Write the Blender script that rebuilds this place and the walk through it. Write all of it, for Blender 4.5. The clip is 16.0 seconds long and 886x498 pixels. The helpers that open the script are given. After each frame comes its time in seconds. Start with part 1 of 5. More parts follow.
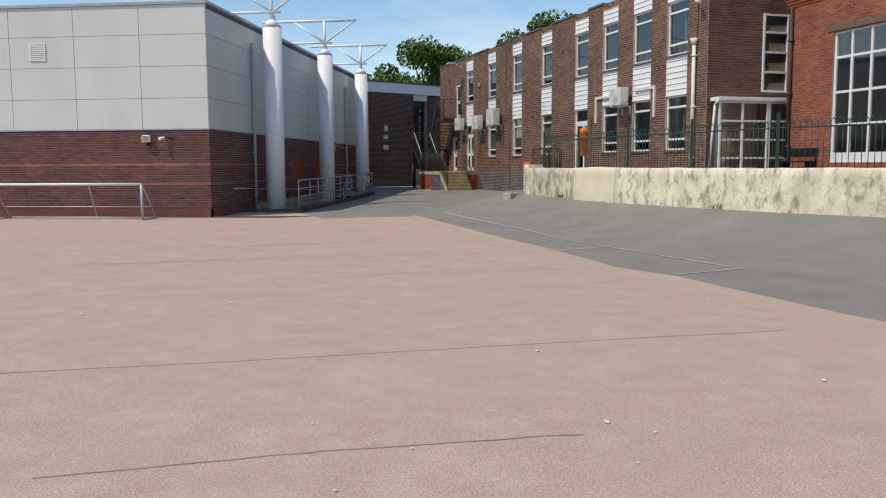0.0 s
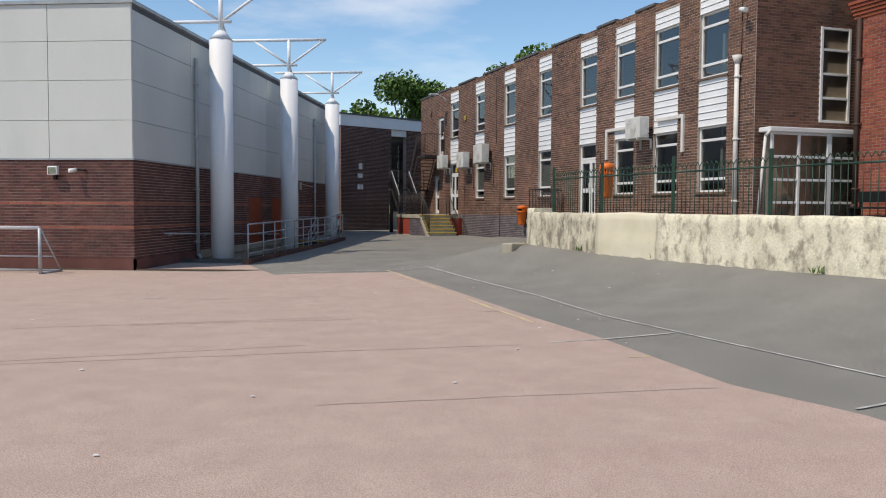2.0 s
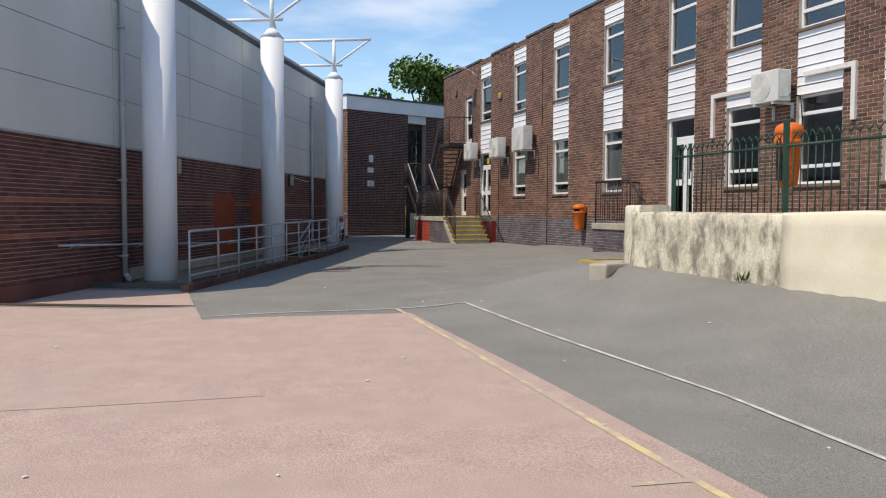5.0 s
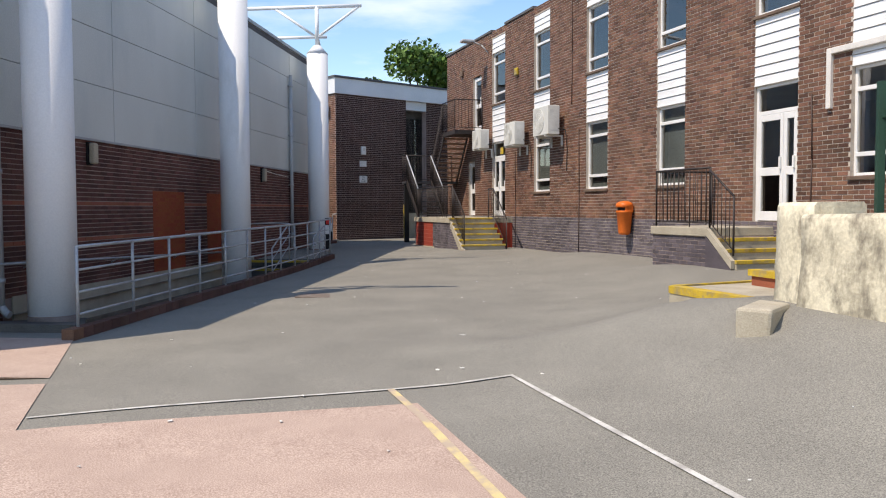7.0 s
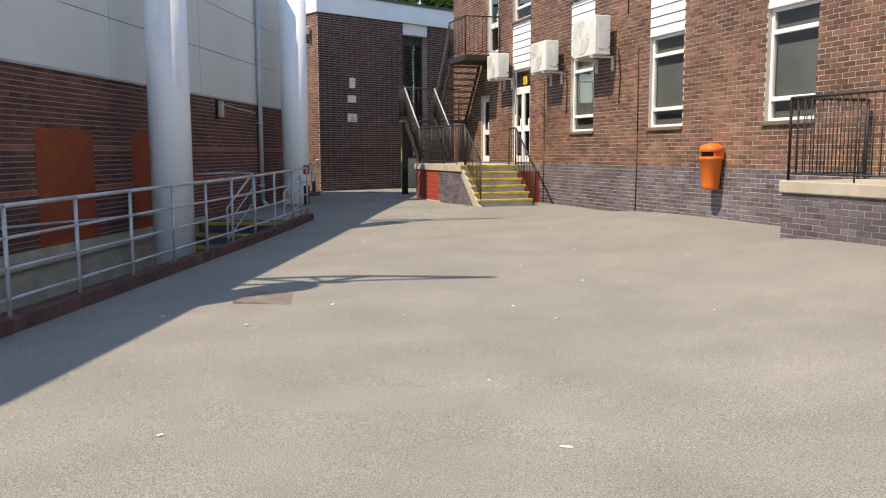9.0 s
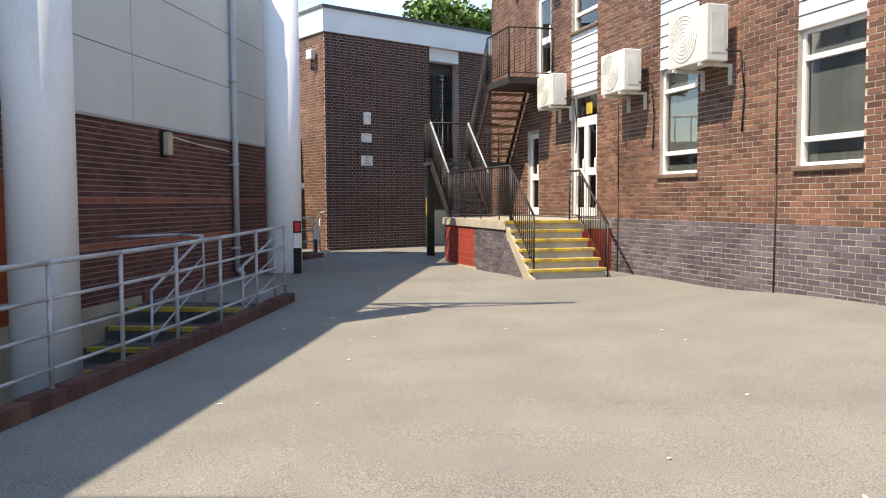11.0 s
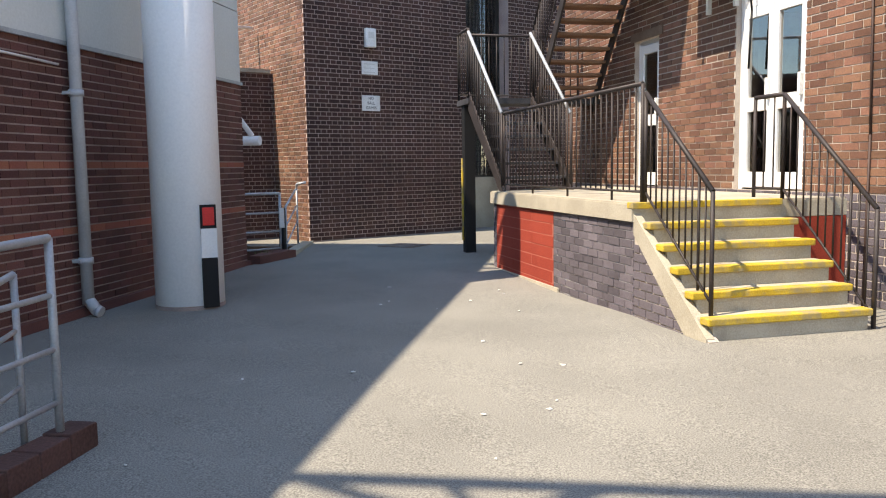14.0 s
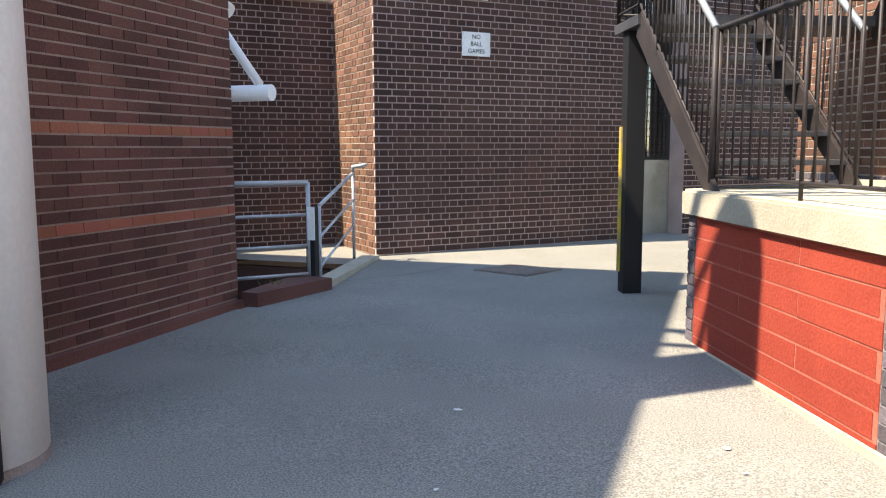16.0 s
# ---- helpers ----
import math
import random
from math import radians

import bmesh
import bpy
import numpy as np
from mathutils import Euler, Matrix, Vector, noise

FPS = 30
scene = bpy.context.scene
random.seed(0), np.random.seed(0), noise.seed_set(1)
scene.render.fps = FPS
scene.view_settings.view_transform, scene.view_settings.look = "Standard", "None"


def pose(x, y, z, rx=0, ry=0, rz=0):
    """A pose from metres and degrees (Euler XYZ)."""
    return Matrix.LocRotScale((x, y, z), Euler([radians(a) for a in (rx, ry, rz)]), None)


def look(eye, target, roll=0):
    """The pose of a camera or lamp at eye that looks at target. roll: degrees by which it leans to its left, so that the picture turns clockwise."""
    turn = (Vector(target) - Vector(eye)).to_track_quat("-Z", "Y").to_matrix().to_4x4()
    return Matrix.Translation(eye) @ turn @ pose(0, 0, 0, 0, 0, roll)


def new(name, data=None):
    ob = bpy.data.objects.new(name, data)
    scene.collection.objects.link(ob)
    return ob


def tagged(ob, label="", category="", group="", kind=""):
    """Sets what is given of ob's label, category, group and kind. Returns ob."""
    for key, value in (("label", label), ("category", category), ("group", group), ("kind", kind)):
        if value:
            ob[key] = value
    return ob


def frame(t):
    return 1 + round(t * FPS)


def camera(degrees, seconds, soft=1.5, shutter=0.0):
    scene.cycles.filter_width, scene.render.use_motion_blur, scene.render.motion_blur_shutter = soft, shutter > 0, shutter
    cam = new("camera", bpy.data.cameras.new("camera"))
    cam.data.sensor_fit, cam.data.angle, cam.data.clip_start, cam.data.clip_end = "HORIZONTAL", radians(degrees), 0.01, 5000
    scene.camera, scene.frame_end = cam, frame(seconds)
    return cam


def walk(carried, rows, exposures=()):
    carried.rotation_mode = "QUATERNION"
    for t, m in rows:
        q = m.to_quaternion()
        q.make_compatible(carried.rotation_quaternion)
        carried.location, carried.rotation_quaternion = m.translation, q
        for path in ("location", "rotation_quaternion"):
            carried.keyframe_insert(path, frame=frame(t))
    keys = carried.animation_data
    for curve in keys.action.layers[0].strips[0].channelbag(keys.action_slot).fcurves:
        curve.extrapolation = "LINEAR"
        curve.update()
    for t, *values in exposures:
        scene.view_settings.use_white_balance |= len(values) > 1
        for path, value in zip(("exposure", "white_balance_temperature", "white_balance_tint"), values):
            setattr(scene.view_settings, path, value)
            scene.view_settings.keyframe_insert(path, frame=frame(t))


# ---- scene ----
cam = camera(57.0, 16.0, soft=1.1)
METRES, EYE, TILT, LEAN, TURN = 43.0, 1.5, -1.15, 0.0, 4.2
PATH = [
    (0, (1.319, 0.339, 1.403), (1.093, 2.315, 1.201), -0.3),
    (0.5, (1.133, 1.651, 1.382), (0.97, 3.633, 1.172), -0.8),
    (1, (0.975, 2.909, 1.399), (0.754, 4.885, 1.186), 0.0),
    (1.5, (0.811, 4.193, 1.427), (0.628, 6.182, 1.312), 0.7),
    (2, (0.584, 5.467, 1.421), (0.413, 7.457, 1.321), 0.3),
    (2.5, (0.379, 6.753, 1.406), (0.246, 8.747, 1.316), 1.0),
    (3, (0.176, 8.078, 1.363), (0.086, 10.067, 1.165), 0.9),
    (3.5, (0.013, 9.283, 1.345), (-0.179, 11.263, 1.139), 0.7),
    (4, (-0.187, 10.529, 1.36), (-0.372, 12.517, 1.255), 0.6),
    (4.5, (-0.359, 11.868, 1.344), (-0.575, 13.856, 1.301), 0.5),
    (4.7, (-0.413, 12.399, 1.345), (-0.627, 14.386, 1.275), 0.3),
    (6.8, (-1.228, 17.754, 1.377), (-1.455, 19.736, 1.241), -0.1),
    (7, (-1.319, 18.274, 1.391), (-1.529, 20.261, 1.292), -0.2),
    (7.5, (-1.475, 19.568, 1.376), (-1.664, 21.558, 1.311), -0.3),
    (8, (-1.821, 20.905, 1.391), (-2.021, 22.891, 1.256), -0.3),
    (8.5, (-2.062, 22.165, 1.401), (-2.225, 24.151, 1.229), -0.2),
    (9, (-2.3, 23.505, 1.415), (-2.491, 25.482, 1.18), -0.2),
    (9.5, (-2.502, 24.919, 1.52), (-2.686, 26.904, 1.368), -1.5),
    (9.7, (-2.532, 25.494, 1.53), (-2.754, 27.479, 1.417), -1.3),
    (11.8, (-3.281, 31.151, 1.388), (-3.558, 33.128, 1.265), -0.3),
    (12, (-3.353, 31.729, 1.375), (-3.643, 33.704, 1.245), -0.6),
    (12.5, (-3.526, 32.965, 1.372), (-3.826, 34.94, 1.277), -0.8),
    (13, (-3.745, 34.193, 1.388), (-4.051, 36.164, 1.234), -0.7),
    (13.5, (-3.978, 35.457, 1.416), (-4.251, 37.429, 1.225), -1.5),
    (14, (-4.161, 36.65, 1.431), (-4.512, 38.609, 1.23), -0.9),
    (14.5, (-4.331, 37.958, 1.458), (-4.782, 39.9, 1.289), -1.1),
    (15, (-4.522, 39.21, 1.468), (-5.096, 41.111, 1.232), -1.3),
    (15.5, (-4.819, 40.558, 1.397), (-5.442, 42.444, 1.165), -0.5),
    (16, (-5.125, 41.805, 1.365), (-5.791, 43.675, 1.122), -0.2),
]
walk(cam, [(t, look(eye, target, roll)) for t, eye, target, roll in PATH],
     exposures=[(0, 0.12, 7400, 12), (3.5, 0.22, 7300, 12), (4.7, 0.32, 7350, 13), (7, 0.68, 7600, 14), (9.5, 1.2, 8150, 13), (12.5, 1.43, 8000, 13), (14, 1.62, 7800, 12), (15.5, 2.08, 7600, 10), (16, 2.22, 7700, 10)])

# ---- world, sun ----
SUN_H = (-0.762, -0.648)
SUN_EL = radians(56.0)
sun = new("sun", bpy.data.lights.new("sun", "SUN"))
sun.data.energy, sun.data.angle, sun.data.color = 3.0, radians(0.55), (1.0, 0.95, 0.87)
sun.matrix_world = look((SUN_H[0] * math.cos(SUN_EL) * 50, SUN_H[1] * math.cos(SUN_EL) * 50, math.sin(SUN_EL) * 50), (0, 0, 0))
world = bpy.data.worlds.new("sky")
scene.world = world
world.use_nodes = True
wn, wl = world.node_tree.nodes, world.node_tree.links
sky = wn.new("ShaderNodeTexSky")
sky.sky_type, sky.sun_disc = "NISHITA", False
sky.sun_elevation, sky.sun_rotation = SUN_EL, radians(227.5)
sky.air_density, sky.dust_density, sky.ozone_density = 1.0, 0.2, 3.0
wtc, wmap, wno, wra, wmix = wn.new("ShaderNodeTexCoord"), wn.new("ShaderNodeMapping"), wn.new("ShaderNodeTexNoise"), wn.new("ShaderNodeValToRGB"), wn.new("ShaderNodeMixRGB")
wmap.inputs["Scale"].default_value = (1.6, 1.6, 6.0)
wno.inputs["Scale"].default_value, wno.inputs["Detail"].default_value, wno.inputs["Roughness"].default_value = 1.9, 7.0, 0.55
wra.color_ramp.elements[0].position, wra.color_ramp.elements[1].position = 0.51, 0.85
wra.color_ramp.elements[1].color = (0.75, 0.75, 0.75, 1)
wmix.inputs[2].default_value = (6.2, 6.5, 7.0, 1)
wl.new(wtc.outputs["Generated"], wmap.inputs[0])
wl.new(wmap.outputs[0], wno.inputs["Vector"])
wl.new(wno.outputs["Fac"], wra.inputs[0])
wl.new(wra.outputs[0], wmix.inputs[0])
whs = wn.new("ShaderNodeHueSaturation")
whs.inputs["Saturation"].default_value = 1.15
wl.new(sky.outputs[0], whs.inputs["Color"])
wl.new(whs.outputs[0], wmix.inputs[1])
wl.new(wmix.outputs[0], wn["Background"].inputs[0])
wn["Background"].inputs[1].default_value = 0.15


# ---- materials ----
def material(name):
    m = bpy.data.materials.new(name)
    m.use_nodes = True
    return m, m.node_tree.nodes, m.node_tree.links, m.node_tree.nodes["Principled BSDF"]


def ramp(nodes, stops):
    r = nodes.new("ShaderNodeValToRGB")
    r.color_ramp.elements[0].position, r.color_ramp.elements[0].color = stops[0][0], (*stops[0][1], 1)
    r.color_ramp.elements[1].position, r.color_ramp.elements[1].color = stops[-1][0], (*stops[-1][1], 1)
    for p, c in stops[1:-1]:
        e = r.color_ramp.elements.new(p)
        e.color = (*c, 1)
    return r


def surface(name, dark, light, scale=6.0, fine=90.0, rough=0.85, bump=0.15, metal=0.0, stain=None, stain_scale=0.7, stain_at=(0.55, 0.7), vary="", spread=0.25, streak=1.0, mix=0.45):
    """A worn surface: two scales of noise between two colours, an optional stain, a fine relief."""
    m, n, l, b = material(name)
    geo = n.new("ShaderNodeNewGeometry")
    mp = n.new("ShaderNodeMapping")
    mp.inputs["Scale"].default_value = (1, 1, streak)
    l.new(geo.outputs["Position"], mp.inputs[0])
    big, small = n.new("ShaderNodeTexNoise"), n.new("ShaderNodeTexNoise")
    big.inputs["Scale"].default_value, big.inputs["Detail"].default_value = scale, 5
    small.inputs["Scale"].default_value, small.inputs["Detail"].default_value = fine, 3
    l.new(mp.outputs[0], big.inputs["Vector"])
    l.new(geo.outputs["Position"], small.inputs["Vector"])
    add = n.new("ShaderNodeMath")
    add.operation = "MULTIPLY_ADD"
    add.inputs[1].default_value = mix
    l.new(small.outputs["Fac"], add.inputs[0])
    half = n.new("ShaderNodeMath")
    half.operation = "MULTIPLY"
    half.inputs[1].default_value = 1 - mix
    l.new(big.outputs["Fac"], half.inputs[0])
    l.new(half.outputs[0], add.inputs[2])
    r = ramp(n, [(0.36, dark), (0.64, light)])
    l.new(add.outputs[0], r.inputs[0])
    col = r.outputs[0]
    if vary:
        if vary == "island":
            rnd = geo.outputs["Random Per Island"]
        else:
            rnd = n.new("ShaderNodeObjectInfo").outputs["Random"]
        hsv = n.new("ShaderNodeHueSaturation")
        mr = n.new("ShaderNodeMapRange")
        mr.inputs["To Min"].default_value, mr.inputs["To Max"].default_value = 1 - spread, 1 + spread
        l.new(rnd, mr.inputs[0])
        l.new(mr.outputs[0], hsv.inputs["Value"])
        mh = n.new("ShaderNodeMath")
        mh.operation = "MULTIPLY_ADD"
        mh.inputs[1].default_value, mh.inputs[2].default_value = 7.31, 0.0
        fr = n.new("ShaderNodeMath")
        fr.operation = "FRACT"
        l.new(rnd, mh.inputs[0])
        l.new(mh.outputs[0], fr.inputs[0])
        m2 = n.new("ShaderNodeMapRange")
        m2.inputs["To Min"].default_value, m2.inputs["To Max"].default_value = 0.492, 0.507
        l.new(fr.outputs[0], m2.inputs[0])
        l.new(m2.outputs[0], hsv.inputs["Hue"])
        l.new(col, hsv.inputs["Color"])
        col = hsv.outputs[0]
    if stain:
        sn = n.new("ShaderNodeTexNoise")
        sn.inputs["Scale"].default_value, sn.inputs["Detail"].default_value, sn.inputs["Roughness"].default_value = stain_scale, 8, 0.65
        l.new(mp.outputs[0], sn.inputs["Vector"])
        sr = ramp(n, [(stain_at[0], (0, 0, 0)), (stain_at[1], (1, 1, 1))])
        mx = n.new("ShaderNodeMixRGB")
        mx.inputs[2].default_value = (*stain, 1)
        l.new(sn.outputs["Fac"], sr.inputs[0])
        l.new(sr.outputs[0], mx.inputs[0])
        l.new(col, mx.inputs[1])
        col = mx.outputs[0]
    l.new(col, b.inputs["Base Color"])
    b.inputs["Roughness"].default_value, b.inputs["Metallic"].default_value = rough, metal
    b.inputs["Specular IOR Level"].default_value = 0.35
    if bump:
        bp = n.new("ShaderNodeBump")
        bp.inputs["Strength"].default_value, bp.inputs["Distance"].default_value = bump, 0.01
        l.new(small.outputs["Fac"], bp.inputs["Height"])
        l.new(bp.outputs[0], b.inputs["Normal"])
    return m


def glass(name, tint=0.75):
    m, n, l, b = material(name)
    tr, gl, fr, mx = n.new("ShaderNodeBsdfTransparent"), n.new("ShaderNodeBsdfGlossy"), n.new("ShaderNodeFresnel"), n.new("ShaderNodeMixShader")
    tr.inputs[0].default_value = (tint, tint * 1.02, tint, 1)
    gl.inputs["Roughness"].default_value = 0.02
    fr.inputs[0].default_value = 2.3
    l.new(fr.outputs[0], mx.inputs[0])
    l.new(tr.outputs[0], mx.inputs[1])
    l.new(gl.outputs[0], mx.inputs[2])
    l.new(mx.outputs[0], n["Material Output"].inputs[0])
    return m


def plain(name, c, rough=0.6, metal=0.0, vary=0.18, bump=0.05):
    return surface(name, tuple(v * (1 - vary) for v in c), tuple(min(1, v * (1 + vary)) for v in c), 3.0, 60, rough, bump, metal)


ASPHALT = surface("asphalt", (0.115, 0.110, 0.097), (0.305, 0.292, 0.253), 1.1, 115, 0.93, 0.18, stain=(0.165, 0.158, 0.140), stain_scale=0.45, stain_at=(0.50, 0.95), mix=0.84)
PINK = surface("pink_surfacing", (0.29, 0.20, 0.16), (0.575, 0.445, 0.372), 3.5, 115, 0.93, 0.2, stain=(0.385, 0.285, 0.235), stain_scale=0.9, stain_at=(0.48, 0.95), mix=0.86)
DIRT = surface("dark_seam", (0.19, 0.14, 0.115), (0.32, 0.24, 0.20), 4, 100, 0.95, 0.3)
MORTAR = surface("mortar", (0.35, 0.295, 0.25), (0.52, 0.455, 0.39), 3, 80, 0.95, 0.2)
MORTAR_DARK = surface("dark_mortar", (0.24, 0.18, 0.165), (0.42, 0.34, 0.31), 3, 80, 0.95, 0.2)
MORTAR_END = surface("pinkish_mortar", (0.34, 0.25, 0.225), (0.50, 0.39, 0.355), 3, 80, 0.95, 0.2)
MORTAR_WASHED = surface("smeared_mortar", (0.15, 0.14, 0.15), (0.30, 0.285, 0.285), 3.5, 60, 0.95, 0.2, stain=(0.52, 0.50, 0.47), stain_scale=2.2, stain_at=(0.56, 0.68))
BR = dict(scale=1.2, fine=70, rough=0.88, bump=0.35)


def brick_pair(name, dark, light, spread=0.32, **k):
    return (surface(name, dark, light, vary="island", spread=spread, **BR, **k), surface(name + "_piece", dark, light, vary="object", spread=spread, **BR, **k))


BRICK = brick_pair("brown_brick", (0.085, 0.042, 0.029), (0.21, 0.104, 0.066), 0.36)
# brown brick with shade put into its colour, for faces turned from the sun
BRICK_SHADE = brick_pair("plum_brown_brick", (0.040, 0.019, 0.015), (0.085, 0.040, 0.031), 0.28)
BRICK_D = brick_pair("dark_red_brick", (0.072, 0.029, 0.024), (0.155, 0.064, 0.050), 0.3)
BRICK_B = brick_pair("blue_brick", (0.065, 0.055, 0.066), (0.145, 0.125, 0.14), 0.3)
BRICK_R = brick_pair("orange_band_brick", (0.24, 0.075, 0.045), (0.34, 0.12, 0.075), 0.15)
BRICK_RED = brick_pair("bright_red_brick", (0.21, 0.052, 0.030), (0.34, 0.098, 0.054), 0.25)
PAINT_RED = (surface("red_painted_block", (0.22, 0.026, 0.014), (0.34, 0.050, 0.027), **BR),) * 2
PAINT_JOINT = surface("chalky_red_joint", (0.32, 0.085, 0.055), (0.43, 0.14, 0.10), 4, 70, 0.9, 0.2)
PAINT_OR = brick_pair("orange_painted_brick", (0.23, 0.048, 0.016), (0.30, 0.070, 0.026), 0.05)
CLAD = surface("grey_cladding", (0.52, 0.54, 0.51), (0.62, 0.64, 0.61), 0.6, 40, 0.55, 0.03, stain=(0.46, 0.50, 0.49), stain_scale=0.5, stain_at=(0.55, 0.8), streak=0.4)
METAL = plain("grey_coping", (0.36, 0.38, 0.39), 0.45, 0.3)
COLUMN = surface("white_column_paint", (0.72, 0.74, 0.755), (0.82, 0.835, 0.845), 1.0, 40, 0.5, 0.03, stain=(0.55, 0.56, 0.54), stain_scale=1.2, stain_at=(0.6, 0.85), streak=0.3)
WHITE = surface("white_upvc", (0.66, 0.66, 0.65), (0.76, 0.76, 0.75), 2, 50, 0.35, 0.0)
BOARD = surface("white_boarding", (0.72, 0.73, 0.73), (0.84, 0.84, 0.84), 1.5, 40, 0.5, 0.03, stain=(0.6, 0.6, 0.58), stain_scale=1.5, stain_at=(0.62, 0.85))
AC_CASE = surface("cream_metal_case", (0.54, 0.54, 0.50), (0.65, 0.65, 0.61), 2, 40, 0.45, 0.02)
AC_GRILLE = plain("grey_grille", (0.58, 0.58, 0.55), 0.5)
GLASS = glass("window_glass", 0.8)
CONCRETE = surface("pale_concrete", (0.31, 0.275, 0.21), (0.46, 0.415, 0.33), 2.5, 80, 0.92, 0.35, stain=(0.24, 0.21, 0.17), stain_scale=1.6, stain_at=(0.58, 0.78))
# shade of the ramp and window recess, put into the concrete's colour
SHADE_DARK = surface("shade_dark_concrete", (0.055, 0.052, 0.048), (0.14, 0.13, 0.118), 2.0, 60, 0.9, 0.3, stain=(0.04, 0.038, 0.034), stain_scale=1.2, stain_at=(0.5, 0.75))
CREAM = surface("flaking_cream_paint", (0.50, 0.455, 0.34), (0.78, 0.725, 0.56), 3.0, 30, 0.92, 0.5, stain=(0.29, 0.255, 0.195), stain_scale=5.5, stain_at=(0.50, 0.66), mix=0.4, streak=0.6)
CREAM_D = surface("mouldy_grey_render", (0.42, 0.38, 0.285), (0.72, 0.665, 0.51), 3.0, 30, 0.92, 0.5, stain=(0.22, 0.195, 0.15), stain_scale=5.0, stain_at=(0.45, 0.62), mix=0.4, streak=0.6)
CREAM_NEW = surface("fresh_cream_paint", (0.60, 0.54, 0.395), (0.70, 0.645, 0.50), 2.2, 60, 0.88, 0.2, stain=(0.46, 0.40, 0.28), stain_scale=1.8, stain_at=(0.60, 0.85))
YELLOW = surface("worn_yellow_paint", (0.38, 0.25, 0.022), (0.60, 0.42, 0.045), 5, 90, 0.85, 0.25, stain=(0.27, 0.22, 0.12), stain_scale=6, stain_at=(0.47, 0.66))
YELLOW_L = surface("faded_yellow_line", (0.56, 0.45, 0.22), (0.68, 0.56, 0.28), 3, 120, 0.9, 0.1, stain=(0.44, 0.35, 0.27), stain_scale=3.5, stain_at=(0.42, 0.56))
WHITE_L = surface("faded_white_line", (0.46, 0.45, 0.42), (0.64, 0.63, 0.59), 3, 120, 0.9, 0.1, stain=(0.34, 0.325, 0.30), stain_scale=4, stain_at=(0.43, 0.60))
RAIL = surface("galvanised_rail", (0.33, 0.35, 0.37), (0.47, 0.49, 0.51), 6, 80, 0.5, 0.05, 0.35)
STEEL = surface("dark_brown_steel", (0.020, 0.016, 0.016), (0.048, 0.038, 0.036), 5, 80, 0.55, 0.1, 0.1, stain=(0.10, 0.05, 0.032), stain_scale=5, stain_at=(0.62, 0.8))
STEEL_G = surface("grey_steel_tread", (0.030, 0.029, 0.032), (0.075, 0.073, 0.078), 5, 80, 0.6, 0.1, 0.2)
BLIND = surface("grey_window_blind", (0.085, 0.105, 0.112), (0.155, 0.185, 0.192), 1.5, 30, 0.85, 0.0, stain=(0.10, 0.11, 0.11), stain_scale=1.3, stain_at=(0.5, 0.8))
BLACK = plain("black_paint", (0.006, 0.006, 0.007), 0.7)
TIMBER = surface("worn_tread_timber", (0.16, 0.085, 0.05), (0.27, 0.155, 0.095), 3, 80, 0.85, 0.2)
GREEN = plain("green_fence_paint", (0.018, 0.055, 0.035), 0.5)
ORANGE = surface("orange_plastic", (0.62, 0.12, 0.015), (0.74, 0.17, 0.025), 3, 50, 0.5, 0.03)
RED_REF = plain("red_reflector", (0.62, 0.03, 0.03), 0.35)
PIPE = surface("grey_pipe", (0.36, 0.37, 0.38), (0.46, 0.47, 0.48), 3, 60, 0.5, 0.03)
PIPE_W = surface("dirty_white_pipe", (0.58, 0.55, 0.51), (0.72, 0.70, 0.66), 3, 60, 0.55, 0.03, stain=(0.3, 0.2, 0.14), stain_scale=3, stain_at=(0.6, 0.75))
PIPE_D = plain("dark_pipe", (0.06, 0.035, 0.028), 0.6)
TAN = plain("tan_plastic", (0.42, 0.36, 0.27), 0.6)
CAMCASE = plain("white_plastic", (0.72, 0.72, 0.70), 0.5)
INK = plain("black_lettering", (0.02, 0.02, 0.025), 0.7)
INSIDE = surface("dim_interior", (0.30, 0.30, 0.30), (0.42, 0.41, 0.40), 1, 20, 0.9, 0)
ROOF = plain("roof_felt", (0.10, 0.10, 0.105), 0.9)
FASCIA = surface("white_fascia", (0.66, 0.68, 0.69), (0.78, 0.79, 0.79), 1, 30, 0.6, 0.02)
BARK = surface("bark", (0.08, 0.06, 0.045), (0.16, 0.125, 0.09), 5, 50, 0.95, 0.5)
LEAF = surface("leaf", (0.06, 0.115, 0.022), (0.12, 0.215, 0.045), 0.8, 8, 0.6, 0, vary="island", spread=0.35)
KERB = surface("dark_kerb_brick", (0.075, 0.038, 0.030), (0.15, 0.078, 0.062), 2, 60, 0.9, 0.3, vary="object", spread=0.2)
IRON = surface("cast_iron_cover", (0.12, 0.095, 0.08), (0.22, 0.18, 0.155), 6, 120, 0.8, 0.4)
LITTER = plain("pale_litter", (0.66, 0.64, 0.60), 0.8)
WEED = plain("weed_leaf", (0.08, 0.14, 0.03), 0.8)
LINTEL = surface("brown_lintel", (0.11, 0.075, 0.055), (0.19, 0.13, 0.095), 4, 70, 0.9, 0.3)


# ---- mesh helpers ----
def obj(name, bm, mat, parent=None, m=None):
    me = bpy.data.meshes.new(name)
    if bm is not None:
        bm.normal_update()
        bm.to_mesh(me)
        bm.free()
    for x in mat if isinstance(mat, (list, tuple)) else [mat]:
        me.materials.append(x)
    ob = new(name, me)
    if parent is not None:
        ob.parent = parent
    elif m is not None:
        ob.matrix_world = m
    return ob


def part(name, bm, mat, parent, label=""):
    return tagged(obj(name, bm, mat, parent), label)


